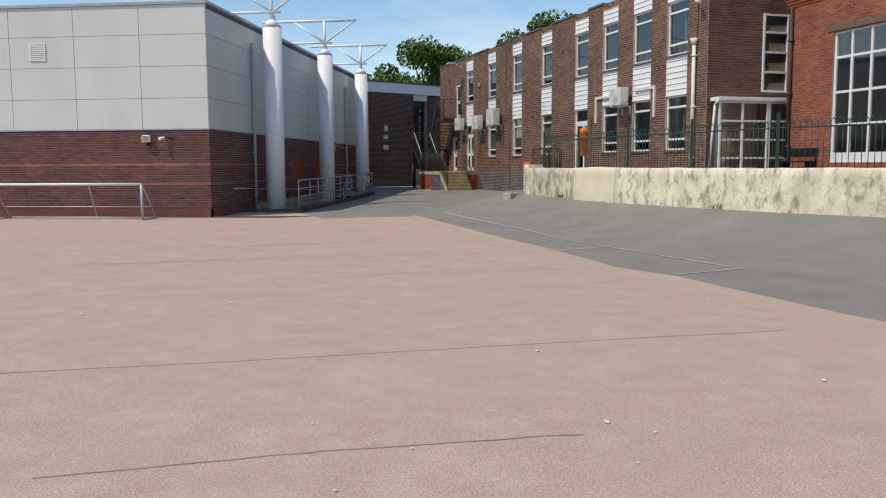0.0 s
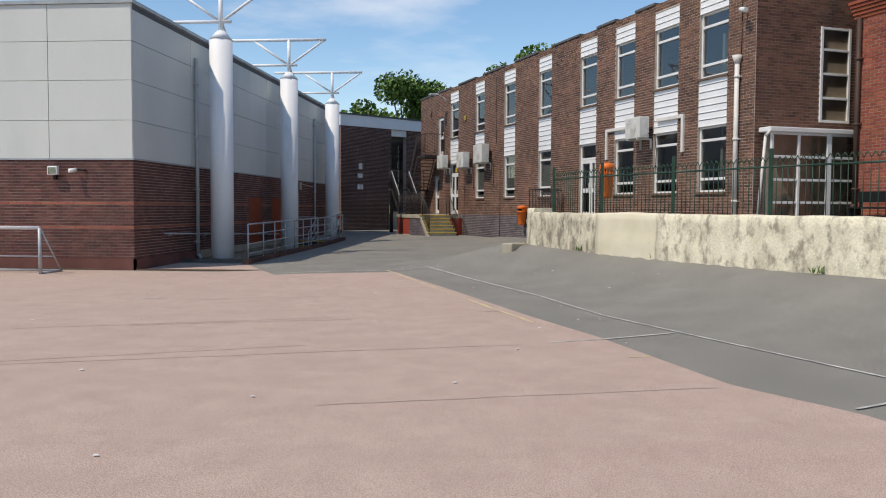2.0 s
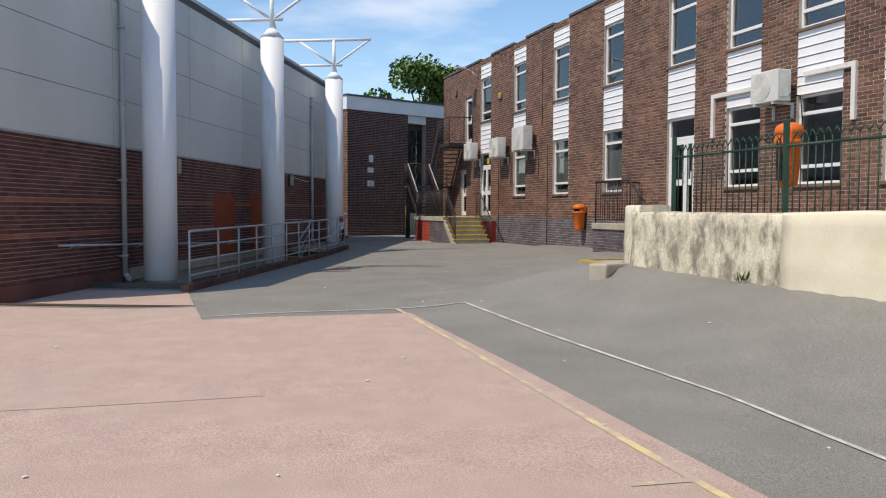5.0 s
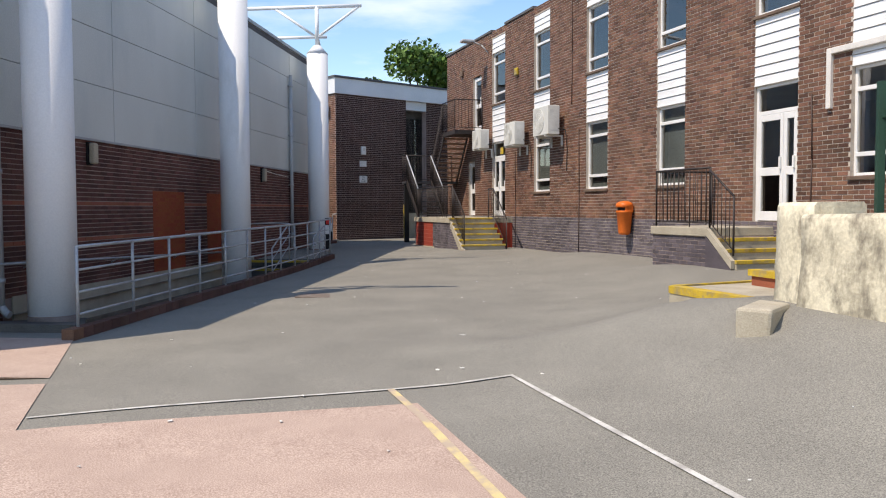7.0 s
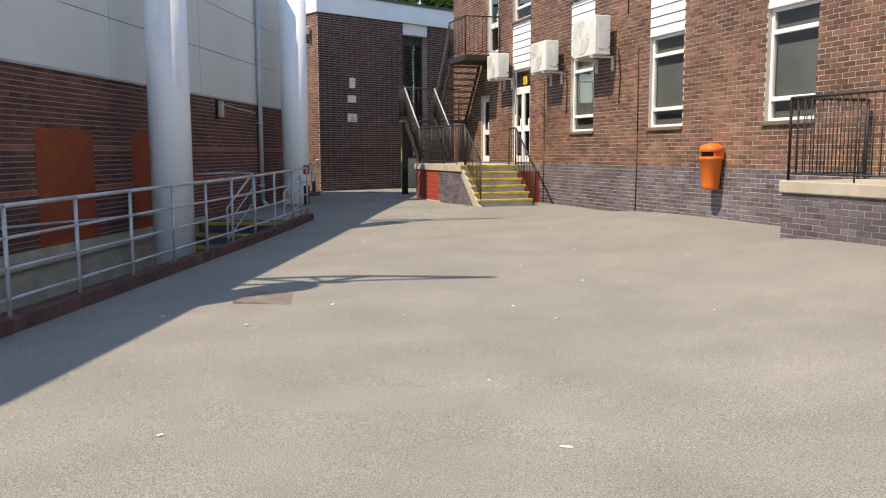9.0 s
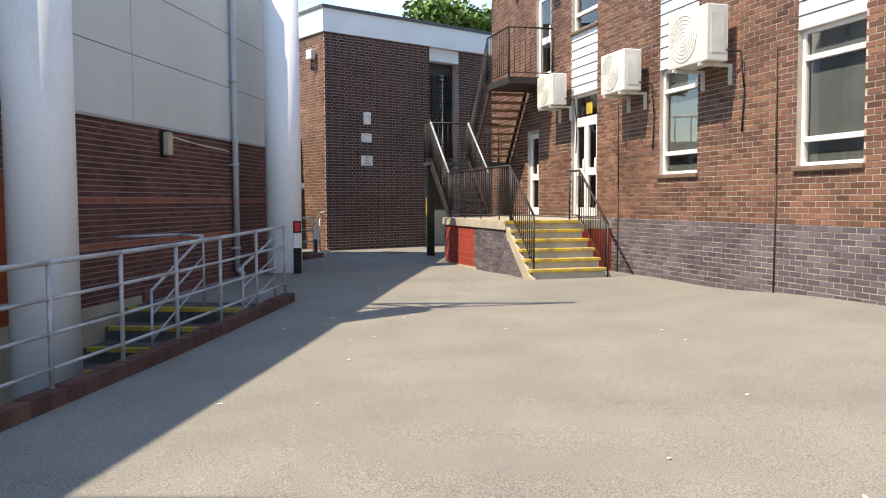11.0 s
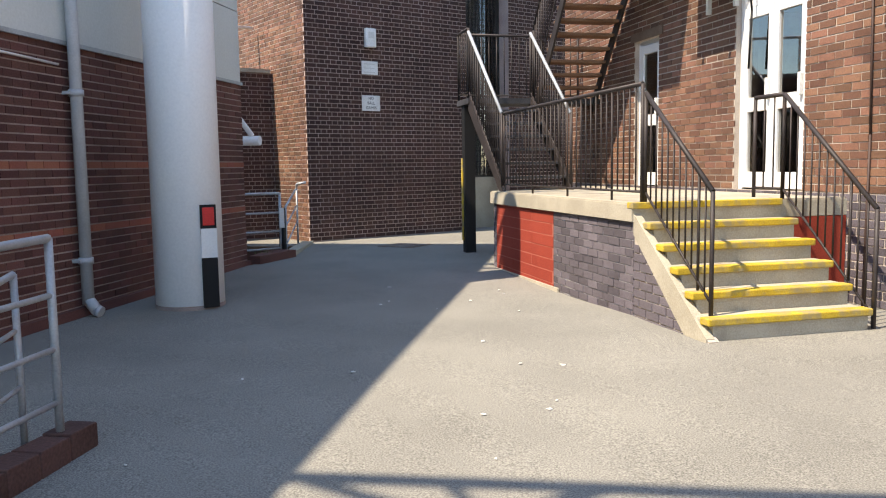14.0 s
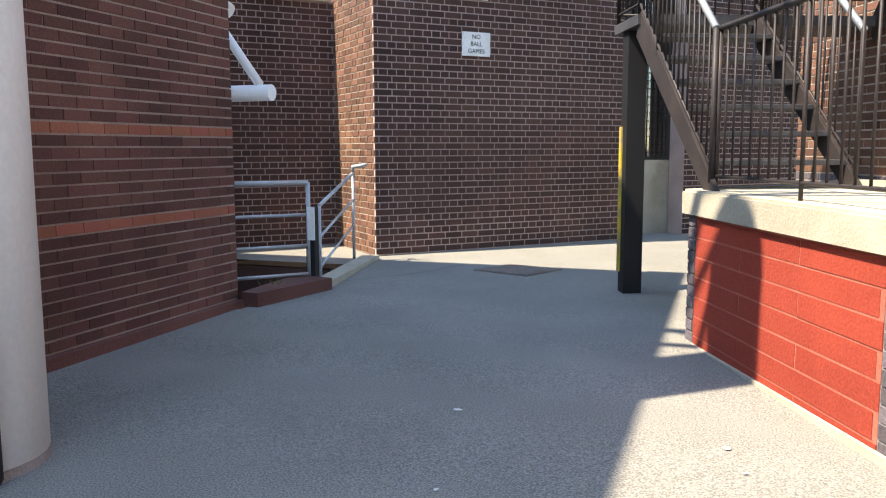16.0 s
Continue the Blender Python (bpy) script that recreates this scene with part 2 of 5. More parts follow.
def thing(name, label, category, m=None, group="", kind=""):
    e = new(name)
    e.empty_display_size = 0.2
    if m is not None:
        e.matrix_world = m
    return tagged(e, label, category, group, kind)


def box(x0, x1, y0, y1, z0, z1, bevel=0.0, bm=None):
    bm2 = bmesh.new()
    bmesh.ops.create_cube(bm2, size=1)
    for v in bm2.verts:
        v.co = ((x0 + x1) / 2 + v.co.x * (x1 - x0), (y0 + y1) / 2 + v.co.y * (y1 - y0), (z0 + z1) / 2 + v.co.z * (z1 - z0))
    if bevel:
        bmesh.ops.bevel(bm2, geom=bm2.edges[:], offset=bevel, segments=2, affect="EDGES", profile=0.5)
    return join(bm, bm2)


def join(bm, bm2):
    if bm is None:
        return bm2
    me = bpy.data.meshes.new("tmp")
    bm2.to_mesh(me)
    bm2.free()
    bm.from_mesh(me)
    bpy.data.meshes.remove(me)
    return bm


def tube(p, q, r, bm=None, seg=8, r2=None):
    p, q = Vector(p), Vector(q)
    d = q - p
    bm2 = bmesh.new()
    bmesh.ops.create_cone(bm2, cap_ends=True, segments=seg, radius1=r, radius2=r if r2 is None else r2, depth=d.length)
    rot = d.to_track_quat("Z", "Y").to_matrix().to_4x4()
    bmesh.ops.transform(bm2, matrix=Matrix.Translation((p + q) / 2) @ rot, verts=bm2.verts)
    for f in bm2.faces:
        f.smooth = len(f.verts) == 4
    return join(bm, bm2)


def path_tube(pts, r, bm=None, seg=8):
    for a, b in zip(pts[:-1], pts[1:]):
        bm = tube(a, b, r, bm, seg)
    for a in pts[1:-1]:
        s = bmesh.new()
        bmesh.ops.create_uvsphere(s, u_segments=seg, v_segments=6, radius=r)
        bmesh.ops.translate(s, verts=s.verts, vec=a)
        bm = join(bm, s)
    return bm


def prism(poly, z0, z1, bm=None):
    """An upright solid over a ground polygon; z0 and z1 may be numbers."""
    bm2 = bmesh.new()
    lo = [bm2.verts.new((x, y, z0)) for x, y in poly]
    hi = [bm2.verts.new((x, y, z1)) for x, y in poly]
    bm2.faces.new(hi)
    bm2.faces.new(lo[::-1])
    k = len(poly)
    for i in range(k):
        bm2.faces.new((lo[i], lo[(i + 1) % k], hi[(i + 1) % k], hi[i]))
    bmesh.ops.recalc_face_normals(bm2, faces=bm2.faces)
    return join(bm, bm2)


def side_prism(poly, y0, y1, bm=None):
    """A solid whose outline lies in x and z, between y0 and y1."""
    bm2 = bmesh.new()
    a = [bm2.verts.new((x, y0, z)) for x, z in poly]
    b = [bm2.verts.new((x, y1, z)) for x, z in poly]
    bm2.faces.new(a)
    bm2.faces.new(b[::-1])
    k = len(poly)
    for i in range(k):
        bm2.faces.new((a[i], b[i], b[(i + 1) % k], a[(i + 1) % k]))
    bmesh.ops.recalc_face_normals(bm2, faces=bm2.faces)
    return join(bm, bm2)


def sheet_pane(x0, x1, y0, y1, z0, z1):
    """One face of glass, half-way through its bead, towards the outside."""
    bm = bmesh.new()
    y = (y0 + y1) / 2
    bm.faces.new([bm.verts.new(v) for v in ((x0, y, z0), (x1, y, z0), (x1, y, z1), (x0, y, z1))])
    return bm


def cells(u0, u1, z0, z1, holes, y0, y1):
    """A wall in x and z from y0 to y1 with rectangular openings."""
    us = sorted({u0, u1, *[h[0] for h in holes], *[h[1] for h in holes]})
    zs = sorted({z0, z1, *[h[2] for h in holes], *[h[3] for h in holes]})
    bm = None
    for a, b in zip(us[:-1], us[1:]):
        run = None
        for c, d in [*zip(zs[:-1], zs[1:]), (None, None)]:
            solid = c is not None and not any(h[0] <= (a + b) / 2 <= h[1] and h[2] <= (c + d) / 2 <= h[3] for h in holes)
            if solid:
                run = (run[0], d) if run else (c, d)
            elif run:
                bm = box(a, b, y0, y1, run[0], run[1], 0, bm)
                run = None
    return bm


BL, BH, JT, PROUD = 0.214, 0.064, 0.012, 0.006


def bricks(parent, u0, u1, z0, z1, holes, pick, near=None, y=0.0, only=300, bond="running", BL=BL, BH=BH, JP=JT):
    """Bricks in running or English bond on the face y of parent (facing -y). pick(u, z): (joined material, piece material)."""
    groups, pieces, shared = {}, 0, {}
    course = 0
    z = z0
    while z + BH * 0.6 < z1:
        zt = min(z + BH, z1)
        spans, zc = [(u0, u1)], (z + zt) / 2
        for h in holes:
            if h[2] < zc < h[3]:
                nxt = []
                for a, b in spans:
                    if h[1] <= a or h[0] >= b:
                        nxt.append((a, b))
                    else:
                        if h[0] > a:
                            nxt.append((a, h[0]))
                        if h[1] < b:
                            nxt.append((h[1], b))
                spans = nxt
        for a, b in spans:
            header = bond == "english" and course % 2
            length = (BL - JP) / 2 if header else BL
            shift = (BL + JP) / 4 if header else (course % 2) * (BL + JP) / 2
            s = u0 + math.floor((a - u0) / (length + JP)) * (length + JP) - shift
            while s < b:
                e0, e1 = max(s, a), min(s + length, b)
                s += length + JP
                if e1 - e0 < 0.03:
                    continue
                mats = pick((e0 + e1) / 2, zc)
                pr = PROUD + random.uniform(-0.0015, 0.002)
                if near and near[0] < e0 and e1 < near[1] and near[2] < z and zt < near[3] and pieces < only:
                    key = (round(e1 - e0, 3), round(zt - z, 3), mats[1].name)
                    if key not in shared:
                        bmx = box(0, e1 - e0, -PROUD, 0.01, 0, zt - z)
                        me = bpy.data.meshes.new("brick")
                        bmx.to_mesh(me)
                        bmx.free()
                        me.materials.append(mats[1])
                        shared[key] = me
                    o = new("brick", shared[key])
                    o.parent = parent
                    o.location = (e0, y + random.uniform(-0.002, 0.0015), z)
                    pieces += 1
                else:
                    groups.setdefault(mats[0].name, (mats[0], []))[1].append((e0, e1, z, zt, pr))
        z += BH + JT
        course += 1
    for mat, rows in groups.values():
        a = np.array(rows)
        k = len(a)
        v = np.zeros((k, 8, 3))
        for i, (cx, cz) in enumerate(((0, 2), (1, 2), (1, 3), (0, 3))):
            v[:, i, 0] = v[:, i + 4, 0] = a[:, cx]
            v[:, i, 2] = v[:, i + 4, 2] = a[:, cz]
            v[:, i, 1] = y - a[:, 4]
            v[:, i + 4, 1] = y + 0.01
        # fronts drawn in a touch, so that arrises catch the light
        c = v[:, :4].mean(axis=1, keepdims=True)
        v[:, :4, 0] += np.sign(c[:, :, 0] - v[:, :4, 0]) * 0.0015
        v[:, :4, 2] += np.sign(c[:, :, 2] - v[:, :4, 2]) * 0.0015
        fc = np.array([(0, 1, 2, 3), (0, 4, 5, 1), (1, 5, 6, 2), (2, 6, 7, 3), (3, 7, 4, 0)])
        faces = (np.arange(k)[:, None, None] * 8 + fc[None]).reshape(-1, 4)
        me = bpy.data.meshes.new("brickwork")
        me.from_pydata(v.reshape(-1, 3).tolist(), [], faces.tolist())
        me.materials.append(mat)
        o = new("brickwork", me)
        o.parent = parent
        tagged(o, kind="stuff")


def text_bars(parent, w, h, rows, mat, y):
    """Unreadable print as plain bars."""
    for i in range(rows):
        zz = h * (0.78 - 0.62 * i / max(1, rows - 1)) if rows > 1 else h * 0.5
        part("print_bar", box(-w * 0.36, w * 0.36 * random.uniform(0.5, 1), y - 0.002, y, zz - h * 0.035, zz + h * 0.035), mat, parent)


def letters(txt, size, mat, parent, loc):
    cu = bpy.data.curves.new("lettering", "FONT")
    cu.body, cu.size, cu.align_x, cu.align_y, cu.extrude = txt, size, "CENTER", "CENTER", 0.001
    tmp = bpy.data.objects.new("lettering", cu)
    me = bpy.data.meshes.new_from_object(tmp)
    bpy.data.objects.remove(tmp)
    me.materials.clear()
    me.materials.append(mat)
    o = new("lettering", me)
    o.parent = parent
    o.matrix_local = pose(*loc, 90, 0, 0)
    return o


# ---- ground ----
def smooth(a, b, x):
    t = min(1, max(0, (x - a) / (b - a)))
    return t * t * (3 - 2 * t)


def ground_z(x, y):
    d = 0.867 * (x + 2.6) + 0.497 * (y - 24.6)
    bank = 0.057 * min(max(d, 0), 3.25) ** 2
    bank *= 1 - 0.8 * smooth(25.5, 31.0, y)
    bank *= 1 - smooth(26.0, 27.5, y) * (1 - smooth(-2.0, 1.5, x))
    bank *= 1 - 0.4 * smooth(15.0, 8.0, y)
    left = -0.11 * smooth(-3.8, -7.0, x) * smooth(19.0, 26.0, y) * (1 - smooth(36, 44, y))
    # along the teaching block the yard lifts towards the wall
    u = 0.4062 * (x + 2.74) - 0.9138 * (y - 46.6)
    off = -0.9138 * (x + 2.74) - 0.4062 * (y - 46.6)
    lift = smooth(4.5, 1.2, off) * (0.10 * smooth(4.5, 8.0, u) + 0.13 * smooth(11.5, 14.0, u)) * (1 - smooth(15.0, 17.0, u))
    lift += 0.06 * smooth(3.4, 2.0, off) * smooth(0.5, 2.5, u) * (1 - smooth(3.6, 6.0, u))
    lift += 0.025 * smooth(30.5, 28.4, y) * smooth(24.6, 26.2, y) * smooth(-1.4, 0.5, x)
    return -0.14 + 0.22 * smooth(13.0, 46.0, y) + bank + left + lift + 0.06 * smooth(44, 52, y)


# ---- plan ----
FO, FA = Vector((-2.74, 46.6)), math.degrees(math.atan2(-0.9138, 0.4062))
FM = pose(FO.x, FO.y, 0, 0, 0, FA)


def fxy(u, off, z=0.0):
    return FM @ Vector((u, -off, z))


WX, WY0, WY1 = -8.89, 25.19, 47.4          # the hall's side wall and its ends
KX, KY0, KY1 = -6.72, 27.35, 40.4          # the kerb of the sunken ramp

# ground sheet: fine near, coarse to the horizon, with a slot for the ramp
xs = [-600, -250, -100, -50, -30, -20, -14, -11, -9.5, -8.8] + [KX - 0.1, KX + 0.02] + [-6.5 + 0.25 * i for i in range(0, 58)] + [8.5, 9, 9.5, 10, 10.5, 11, 12, 13.5, 15, 18, 22, 30, 50, 100, 250, 600]
ys = [-600, -250, -100, -50, -30, -15] + [-8 + 1.0 * i for i in range(15)] + [7 + 0.35 * i for i in range(58)] + [KY0 + 0.05, 27.9] + [28.5 + 0.6 * i for i in range(19)] + [39.9, KY1 - 0.35] + [40.7 + 0.6 * i for i in range(22)] + [56, 60, 70, 90, 120, 250, 600]
bm = bmesh.new()
vs = {}
for i, x in enumerate(xs):
    for j, y in enumerate(ys):
        vs[i, j] = bm.verts.new((x, y, ground_z(x, y)))
for i in range(len(xs) - 1):
    for j in range(len(ys) - 1):
        cx, cy = (xs[i] + xs[i + 1]) / 2, (ys[j] + ys[j + 1]) / 2
        if -8.8 < cx < KX - 0.1 and 27.9 < cy < KY1 - 0.35:
            continue
        if -11.0 < cx < -8.85 and 47.5 < cy < 49.7:
            continue
        f = bm.faces.new((vs[i, j], vs[i + 1, j], vs[i + 1, j + 1], vs[i, j + 1]))
        f.smooth = True
ground = tagged(obj("ground", bm, ASPHALT), "worn grey asphalt yard with pale specks", "ground", kind="structure")


def sheet(name, rows, mat, label, lift, category="surface", kind="structure", parent=None):
    """A thin layer that follows the ground: rows of (y, x0, x1)."""
    bm = bmesh.new()
    last = None
    for y, a, b in rows:
        k = 150 if b - a > 12 else 30
        line = [bm.verts.new((a + (b - a) * i / k, y, ground_z(a + (b - a) * i / k, y) + lift)) for i in range(k + 1)]
        if last:
            for i in range(k):
                bm.faces.new((last[i], last[i + 1], line[i + 1], line[i])).smooth = True
        last = line
    ob = obj(name, bm, mat, parent)
    return tagged(ob, label, category if parent is None else "", kind=kind if parent is None else "")


EDGE = [(-40.00, 30.00), (4.99, 6.90), (8.99, 4.50), (11.88, 3.25), (12.80, 2.54), (15.44, 1.62), (17.16, 0.85), (20.70, -0.59), (24.29, -2.15)]


def edge_x(y):
    for (ya, xa), (yb, xb) in zip(EDGE[:-1], EDGE[1:]):
        if y <= yb:
            return xa + (xb - xa) * (y - ya) / (yb - ya)
    return EDGE[-1][1]


YA, XA, YB, XB, YT = 23.39, -4.77, 27.48, -6.75, 24.29
rows = [(y, -30.0, edge_x(y)) for y in (-40, -25, -15)] + [(-10 + (YA + 10) * i / 130, -30.0, edge_x(-10 + (YA + 10) * i / 130)) for i in range(131)]
pink = tagged(new("pavement_pink"), "sun-bleached pink resin surfacing with fine seams", "pavement", kind="structure")
sheet("surfacing", rows, PINK, "", 0.008, parent=pink)
sheet("surfacing", [(YA + (YT - YA) * i / 8, XA + (edge_x(YT) - 0.02 - XA) * i / 8, edge_x(YA + (YT - YA) * i / 8)) for i in range(9)], PINK, "", 0.008, parent=pink)
sheet("surfacing", [(YA + (YB - YA) * i / 16, -30.0 if YA + (YB - YA) * i / 16 < 25.1 else -8.75, XA + (XB - XA) * i / 16) for i in range(17)], PINK, "", 0.008, parent=pink)


def strip(name, pts, w, mat, label, lift=0.0105, category="line"):
    bm = bmesh.new()
    last = None
    fine = []
    for (xa, ya), (xb, yb) in zip(pts[:-1], pts[1:]):
        k = max(1, int(math.hypot(xb - xa, yb - ya) / 0.4))
        fine += [(xa + (xb - xa) * i / k, ya + (yb - ya) * i / k) for i in range(k)]
    fine.append(pts[-1])
    for i, (x, y) in enumerate(fine):
        a, b = fine[max(0, i - 1)], fine[min(len(fine) - 1, i + 1)]
        d = Vector((b[0] - a[0], b[1] - a[1])).normalized()
        ww = w * (1 + 0.25 * noise.noise((x * 3, y * 3, 0)))
        n = Vector((-d.y, d.x)) * ww / 2
        pair = [bm.verts.new((x + s * n.x, y + s * n.y, ground_z(x + s * n.x, y + s * n.y) + lift)) for s in (-1, 1)]
        if last:
            bm.faces.new((last[0], pair[0], pair[1], last[1]))
        last = pair
    bmesh.ops.recalc_face_normals(bm, faces=bm.faces)
    for f in bm.faces:
        if f.normal.z < 0:
            f.normal_flip()
    return tagged(obj(name, bm, mat), label, category, kind="structure")


strip("line_white_court", [(-4.91, 23.72), (-2.43, 24.72), (-1.46, 24.98), (-0.30, 22.41), (1.02, 19.67), (1.91, 17.34), (4.21, 13.04)], 0.04, WHITE_L, "thin faded white court line on asphalt")
strip("line_yellow_court", [(-2.43, 24.72), (-2.10, 23.98), (0.40, 17.69), (0.86, 16.59)], 0.06, YELLOW_L, "faded yellow court line on the surfacing edge", 0.0115)
strip("line_white_mark", [(1.04, 14.95), (1.58, 15.20), (2.60, 15.84)], 0.035, WHITE_L, "short white chalk line", 0.0125)
strip("line_white_mark_near", [(3.27, 12.03), (4.43, 12.81)], 0.035, WHITE_L, "short white chalk line", 0.0125)
strip("line_yellow_tick", [(1.81, 14.10), (2.04, 14.17)], 0.05, YELLOW_L, "short yellow tick mark", 0.0125)
strip("line_yellow_tick_far", [(0.04, 17.57), (0.40, 17.69)], 0.05, YELLOW_L, "short yellow tick mark", 0.0125)
strip("line_white_dash", [(-5.69, 18.51), (-5.29, 18.69)], 0.06, WHITE_L, "short white dash on the pink surfacing", 0.0125)
SEAMS = [[(-4.6, 5.2), (-2.67, 5.95), (-0.78, 6.56), (1.26, 7.32), (3.6, 8.1)], [(-6.87, 12.02), (-4.42, 13.18), (-1.74, 14.43)], [(-1.16, 4.01), (0.15, 4.51), (1.6, 4.95)], [(-4.32, 15.66), (-3.07, 16.12), (-1.64, 16.55)], [(-5.6, 12.6), (-2.89, 13.52), (-1.43, 14.05), (0.70, 14.74)], [(-0.94, 11.69), (0.47, 12.13), (2.4, 12.7)], [(-5.72, 15.21), (-1.96, 16.70)], [(-4.72, 18.47), (-2.56, 19.31)]]
for pts in SEAMS:
    strip("seam_line", [(p[0] + (q[0] - p[0]) * i / 6, p[1] + (q[1] - p[1]) * i / 6 + 0.03 * noise.noise((i * 0.9, p[0], p[1]))) for p, q in zip(pts[:-1], pts[1:]) for i in range(7)], 0.015, DIRT, "dark seam across the pink surfacing", 0.0098, "seam")

CRACK = surface("asphalt_crack", (0.035, 0.033, 0.03), (0.08, 0.075, 0.068), 6, 90, 0.95, 0.2)


def crack(pts, seed):
    rng = random.Random(seed)
    fine = []
    for (xa, ya), (xb, yb) in zip(pts[:-1], pts[1:]):
        k = max(2, int(math.hypot(xb - xa, yb - ya) / 0.18))
        fine += [(xa + (xb - xa) * i / k + rng.uniform(-0.03, 0.03), ya + (yb - ya) * i / k + rng.uniform(-0.03, 0.03)) for i in range(k)]
    strip("crack_line", fine + [pts[-1]], 0.010, CRACK, "thin dark crack in the asphalt", 0.006, "crack")


crack([(-8.56, 48.75), (-8.19, 49.21), (-7.96, 49.67), (-7.82, 50.04)], 4)

# ---- hall (left): cladding over brick ----
hall = thing("hall_building", "flat-roofed hall of pale grey cladding over dark red brick", "building", kind="structure")
HT, HM = 6.45, 2.62
side = new("wall_side")
side.parent = hall
# side wall frame: x runs along +y of the world, face towards +x
SM = Matrix(((0, -1, 0, WX), (1, 0, 0, WY0), (0, 0, 1, 0), (0, 0, 0, 1)))
side.matrix_world = SM
SL = WY1 - WY0
part("wall_body", box(0, SL, 0, 0.3, -1.6, HM), MORTAR_DARK, side)
part("cladding_back", box(0, SL, 0.02, 0.3, HM, HT), METAL, side)
front = new("wall_front")
front.parent = hall
front.matrix_world = pose(-30.0, WY0, 0)
FLN = 30 + WX
part("wall_body", box(0, FLN - 0.3, 0, 0.3, -0.5, HM), MORTAR_DARK, front)
part("cladding_back", box(0, FLN - 0.3, 0.02, 0.3, HM, HT), METAL, front)
rear = part("wall_rear", box(-30, WX - 0.3, WY1 - 0.3, WY1 - 0.005, -0.5, HT), CLAD, hall)
part("wall_far", box(-30.3, -30, WY0, WY1, -0.5, HT), CLAD, hall)
part("roof", box(-30, WX + 0.02, WY0 + 0.02, WY1, HT - 0.15, HT - 0.02), ROOF, hall)
part("coping", box(-30, WX + 0.06, WY0 - 0.06, WY0 + 0.3, HT, HT + 0.09), METAL, hall, "dark grey metal coping")
part("coping", box(WX - 0.3, WX + 0.06, WY0 + 0.301, WY1, HT, HT + 0.09), METAL, hall, "dark grey metal coping")
zs = [HM, 3.57, 4.56, 5.53, HT]
pn = {}


def panel_at(parent, u, w, z0, z1):
    key = (round(w, 3), round(z1 - z0, 3))
    if key not in pn:
        b = box(0.008, w - 0.008, -0.012, 0.03, 0.006, z1 - z0 - 0.006, 0.004)
        me = bpy.data.meshes.new("cladding_panel")
        b.to_mesh(me)
        b.free()
        me.materials.append(CLAD)
        pn[key] = me
    o = new("cladding_panel", pn[key])
    o.parent = parent
    o.location = (u, 0, z0)


for k in range(4):
    u = FLN
    while u > 1:
        w = min(2.18, u)
        panel_at(front, u - w, w, zs[k], zs[k + 1])
        u -= w
    u = 0
    while u < SL - 0.01:
        w = min(3.70, SL - u)
        panel_at(side, u, w, zs[k], zs[k + 1])
        u += w
part("drip_strip", box(0, SL, -0.035, 0.0, HM - 0.035, HM + 0.004), METAL, side, "thin pale flashing strip")
part("drip_strip", box(0, FLN + 0.035, -0.035, 0.0, HM - 0.035, HM + 0.004), METAL, front, "thin dark flashing strip")
part("plinth", box(-0.06, 4.0, -0.06, 0, -0.5, 0.10), BRICK_D[0], side, "brick plinth course")
part("plinth", box(14.9, SL, -0.06, 0, -0.2, 0.16), BRICK_D[0], side, "brick plinth course")
part("plinth", box(0, FLN + 0.06, -0.06, 0, -0.5, 0.10), BRICK_D[0], front, "brick plinth course")
part("render_band", box(4.3, 14.88, -0.03, 0, -1.5, 0.12), CONCRETE, side, "grey rendered lower wall in the ramp")


def hall_pick(u, z):
    if any(abs(z - b) < 0.039 for b in (1.53, 0.86)):
        return BRICK_R
    return BRICK_D


# ---- right-hand teaching block ----
block = thing("teaching_block", "two-storey brown brick teaching block with white panel bays", "building", FM, kind="structure")
UA, UB, ZT = -4.45, 22.5, 7.35
BAYS = [(0.42, 1.58), (3.84, 4.95), (7.15, 8.28), (10.48, 11.55), (13.72, 14.85), (16.03, 17.15), (18.2, 19.38), (20.3, 21.48)]
holes = []
for k, (a, b) in enumerate(BAYS):
    holes.append((a, b, 1.13 if k in (0, 4) else 1.88, 7.1))
holes.append((-1.95, -1.28, 1.12, 3.08))
holes.append((-1.45, -0.62, 4.14, 6.1))
fw = new("wall_front")
fw.parent = block
part("wall_body", cells(UA, UB, -0.3, ZT, holes, 0, 0.28), MORTAR, fw)
part("wall_return", box(UB - 0.28, UB, 0.28, 3.2, -0.3, ZT), MORTAR, block)
part("wall_rear", box(UA, UB, 6.0, 6.3, -0.3, ZT - 0.2), INSIDE, block)
part("floor_upper", box(UA + 0.3, UB - 0.3, 0.3, 6.0, 4.0, 4.2), INSIDE, block)
part("floor_lower", box(UA + 0.3, UB - 0.3, 0.3, 6.0, 0.9, 1.1), INSIDE, block)
part("roof", box(UA, UB, 0.28, 6.3, ZT - 0.35, ZT - 0.25), ROOF, block)
part("wall_end", box(UA, UA + 0.28, 0.28, 6.0, -0.3, ZT), MORTAR, block)
PIERS = [UA - 0.03] + [v for ab in BAYS for v in ab] + [UB + 0.03]
for a, b in zip(PIERS[0::2], PIERS[1::2]):
    part("coping", box(a, b, -0.04, 0.3, ZT, ZT + 0.07), ROOF, block, "dark roof edge on the pier")
bays = new("panel_bays")
bays.parent = block


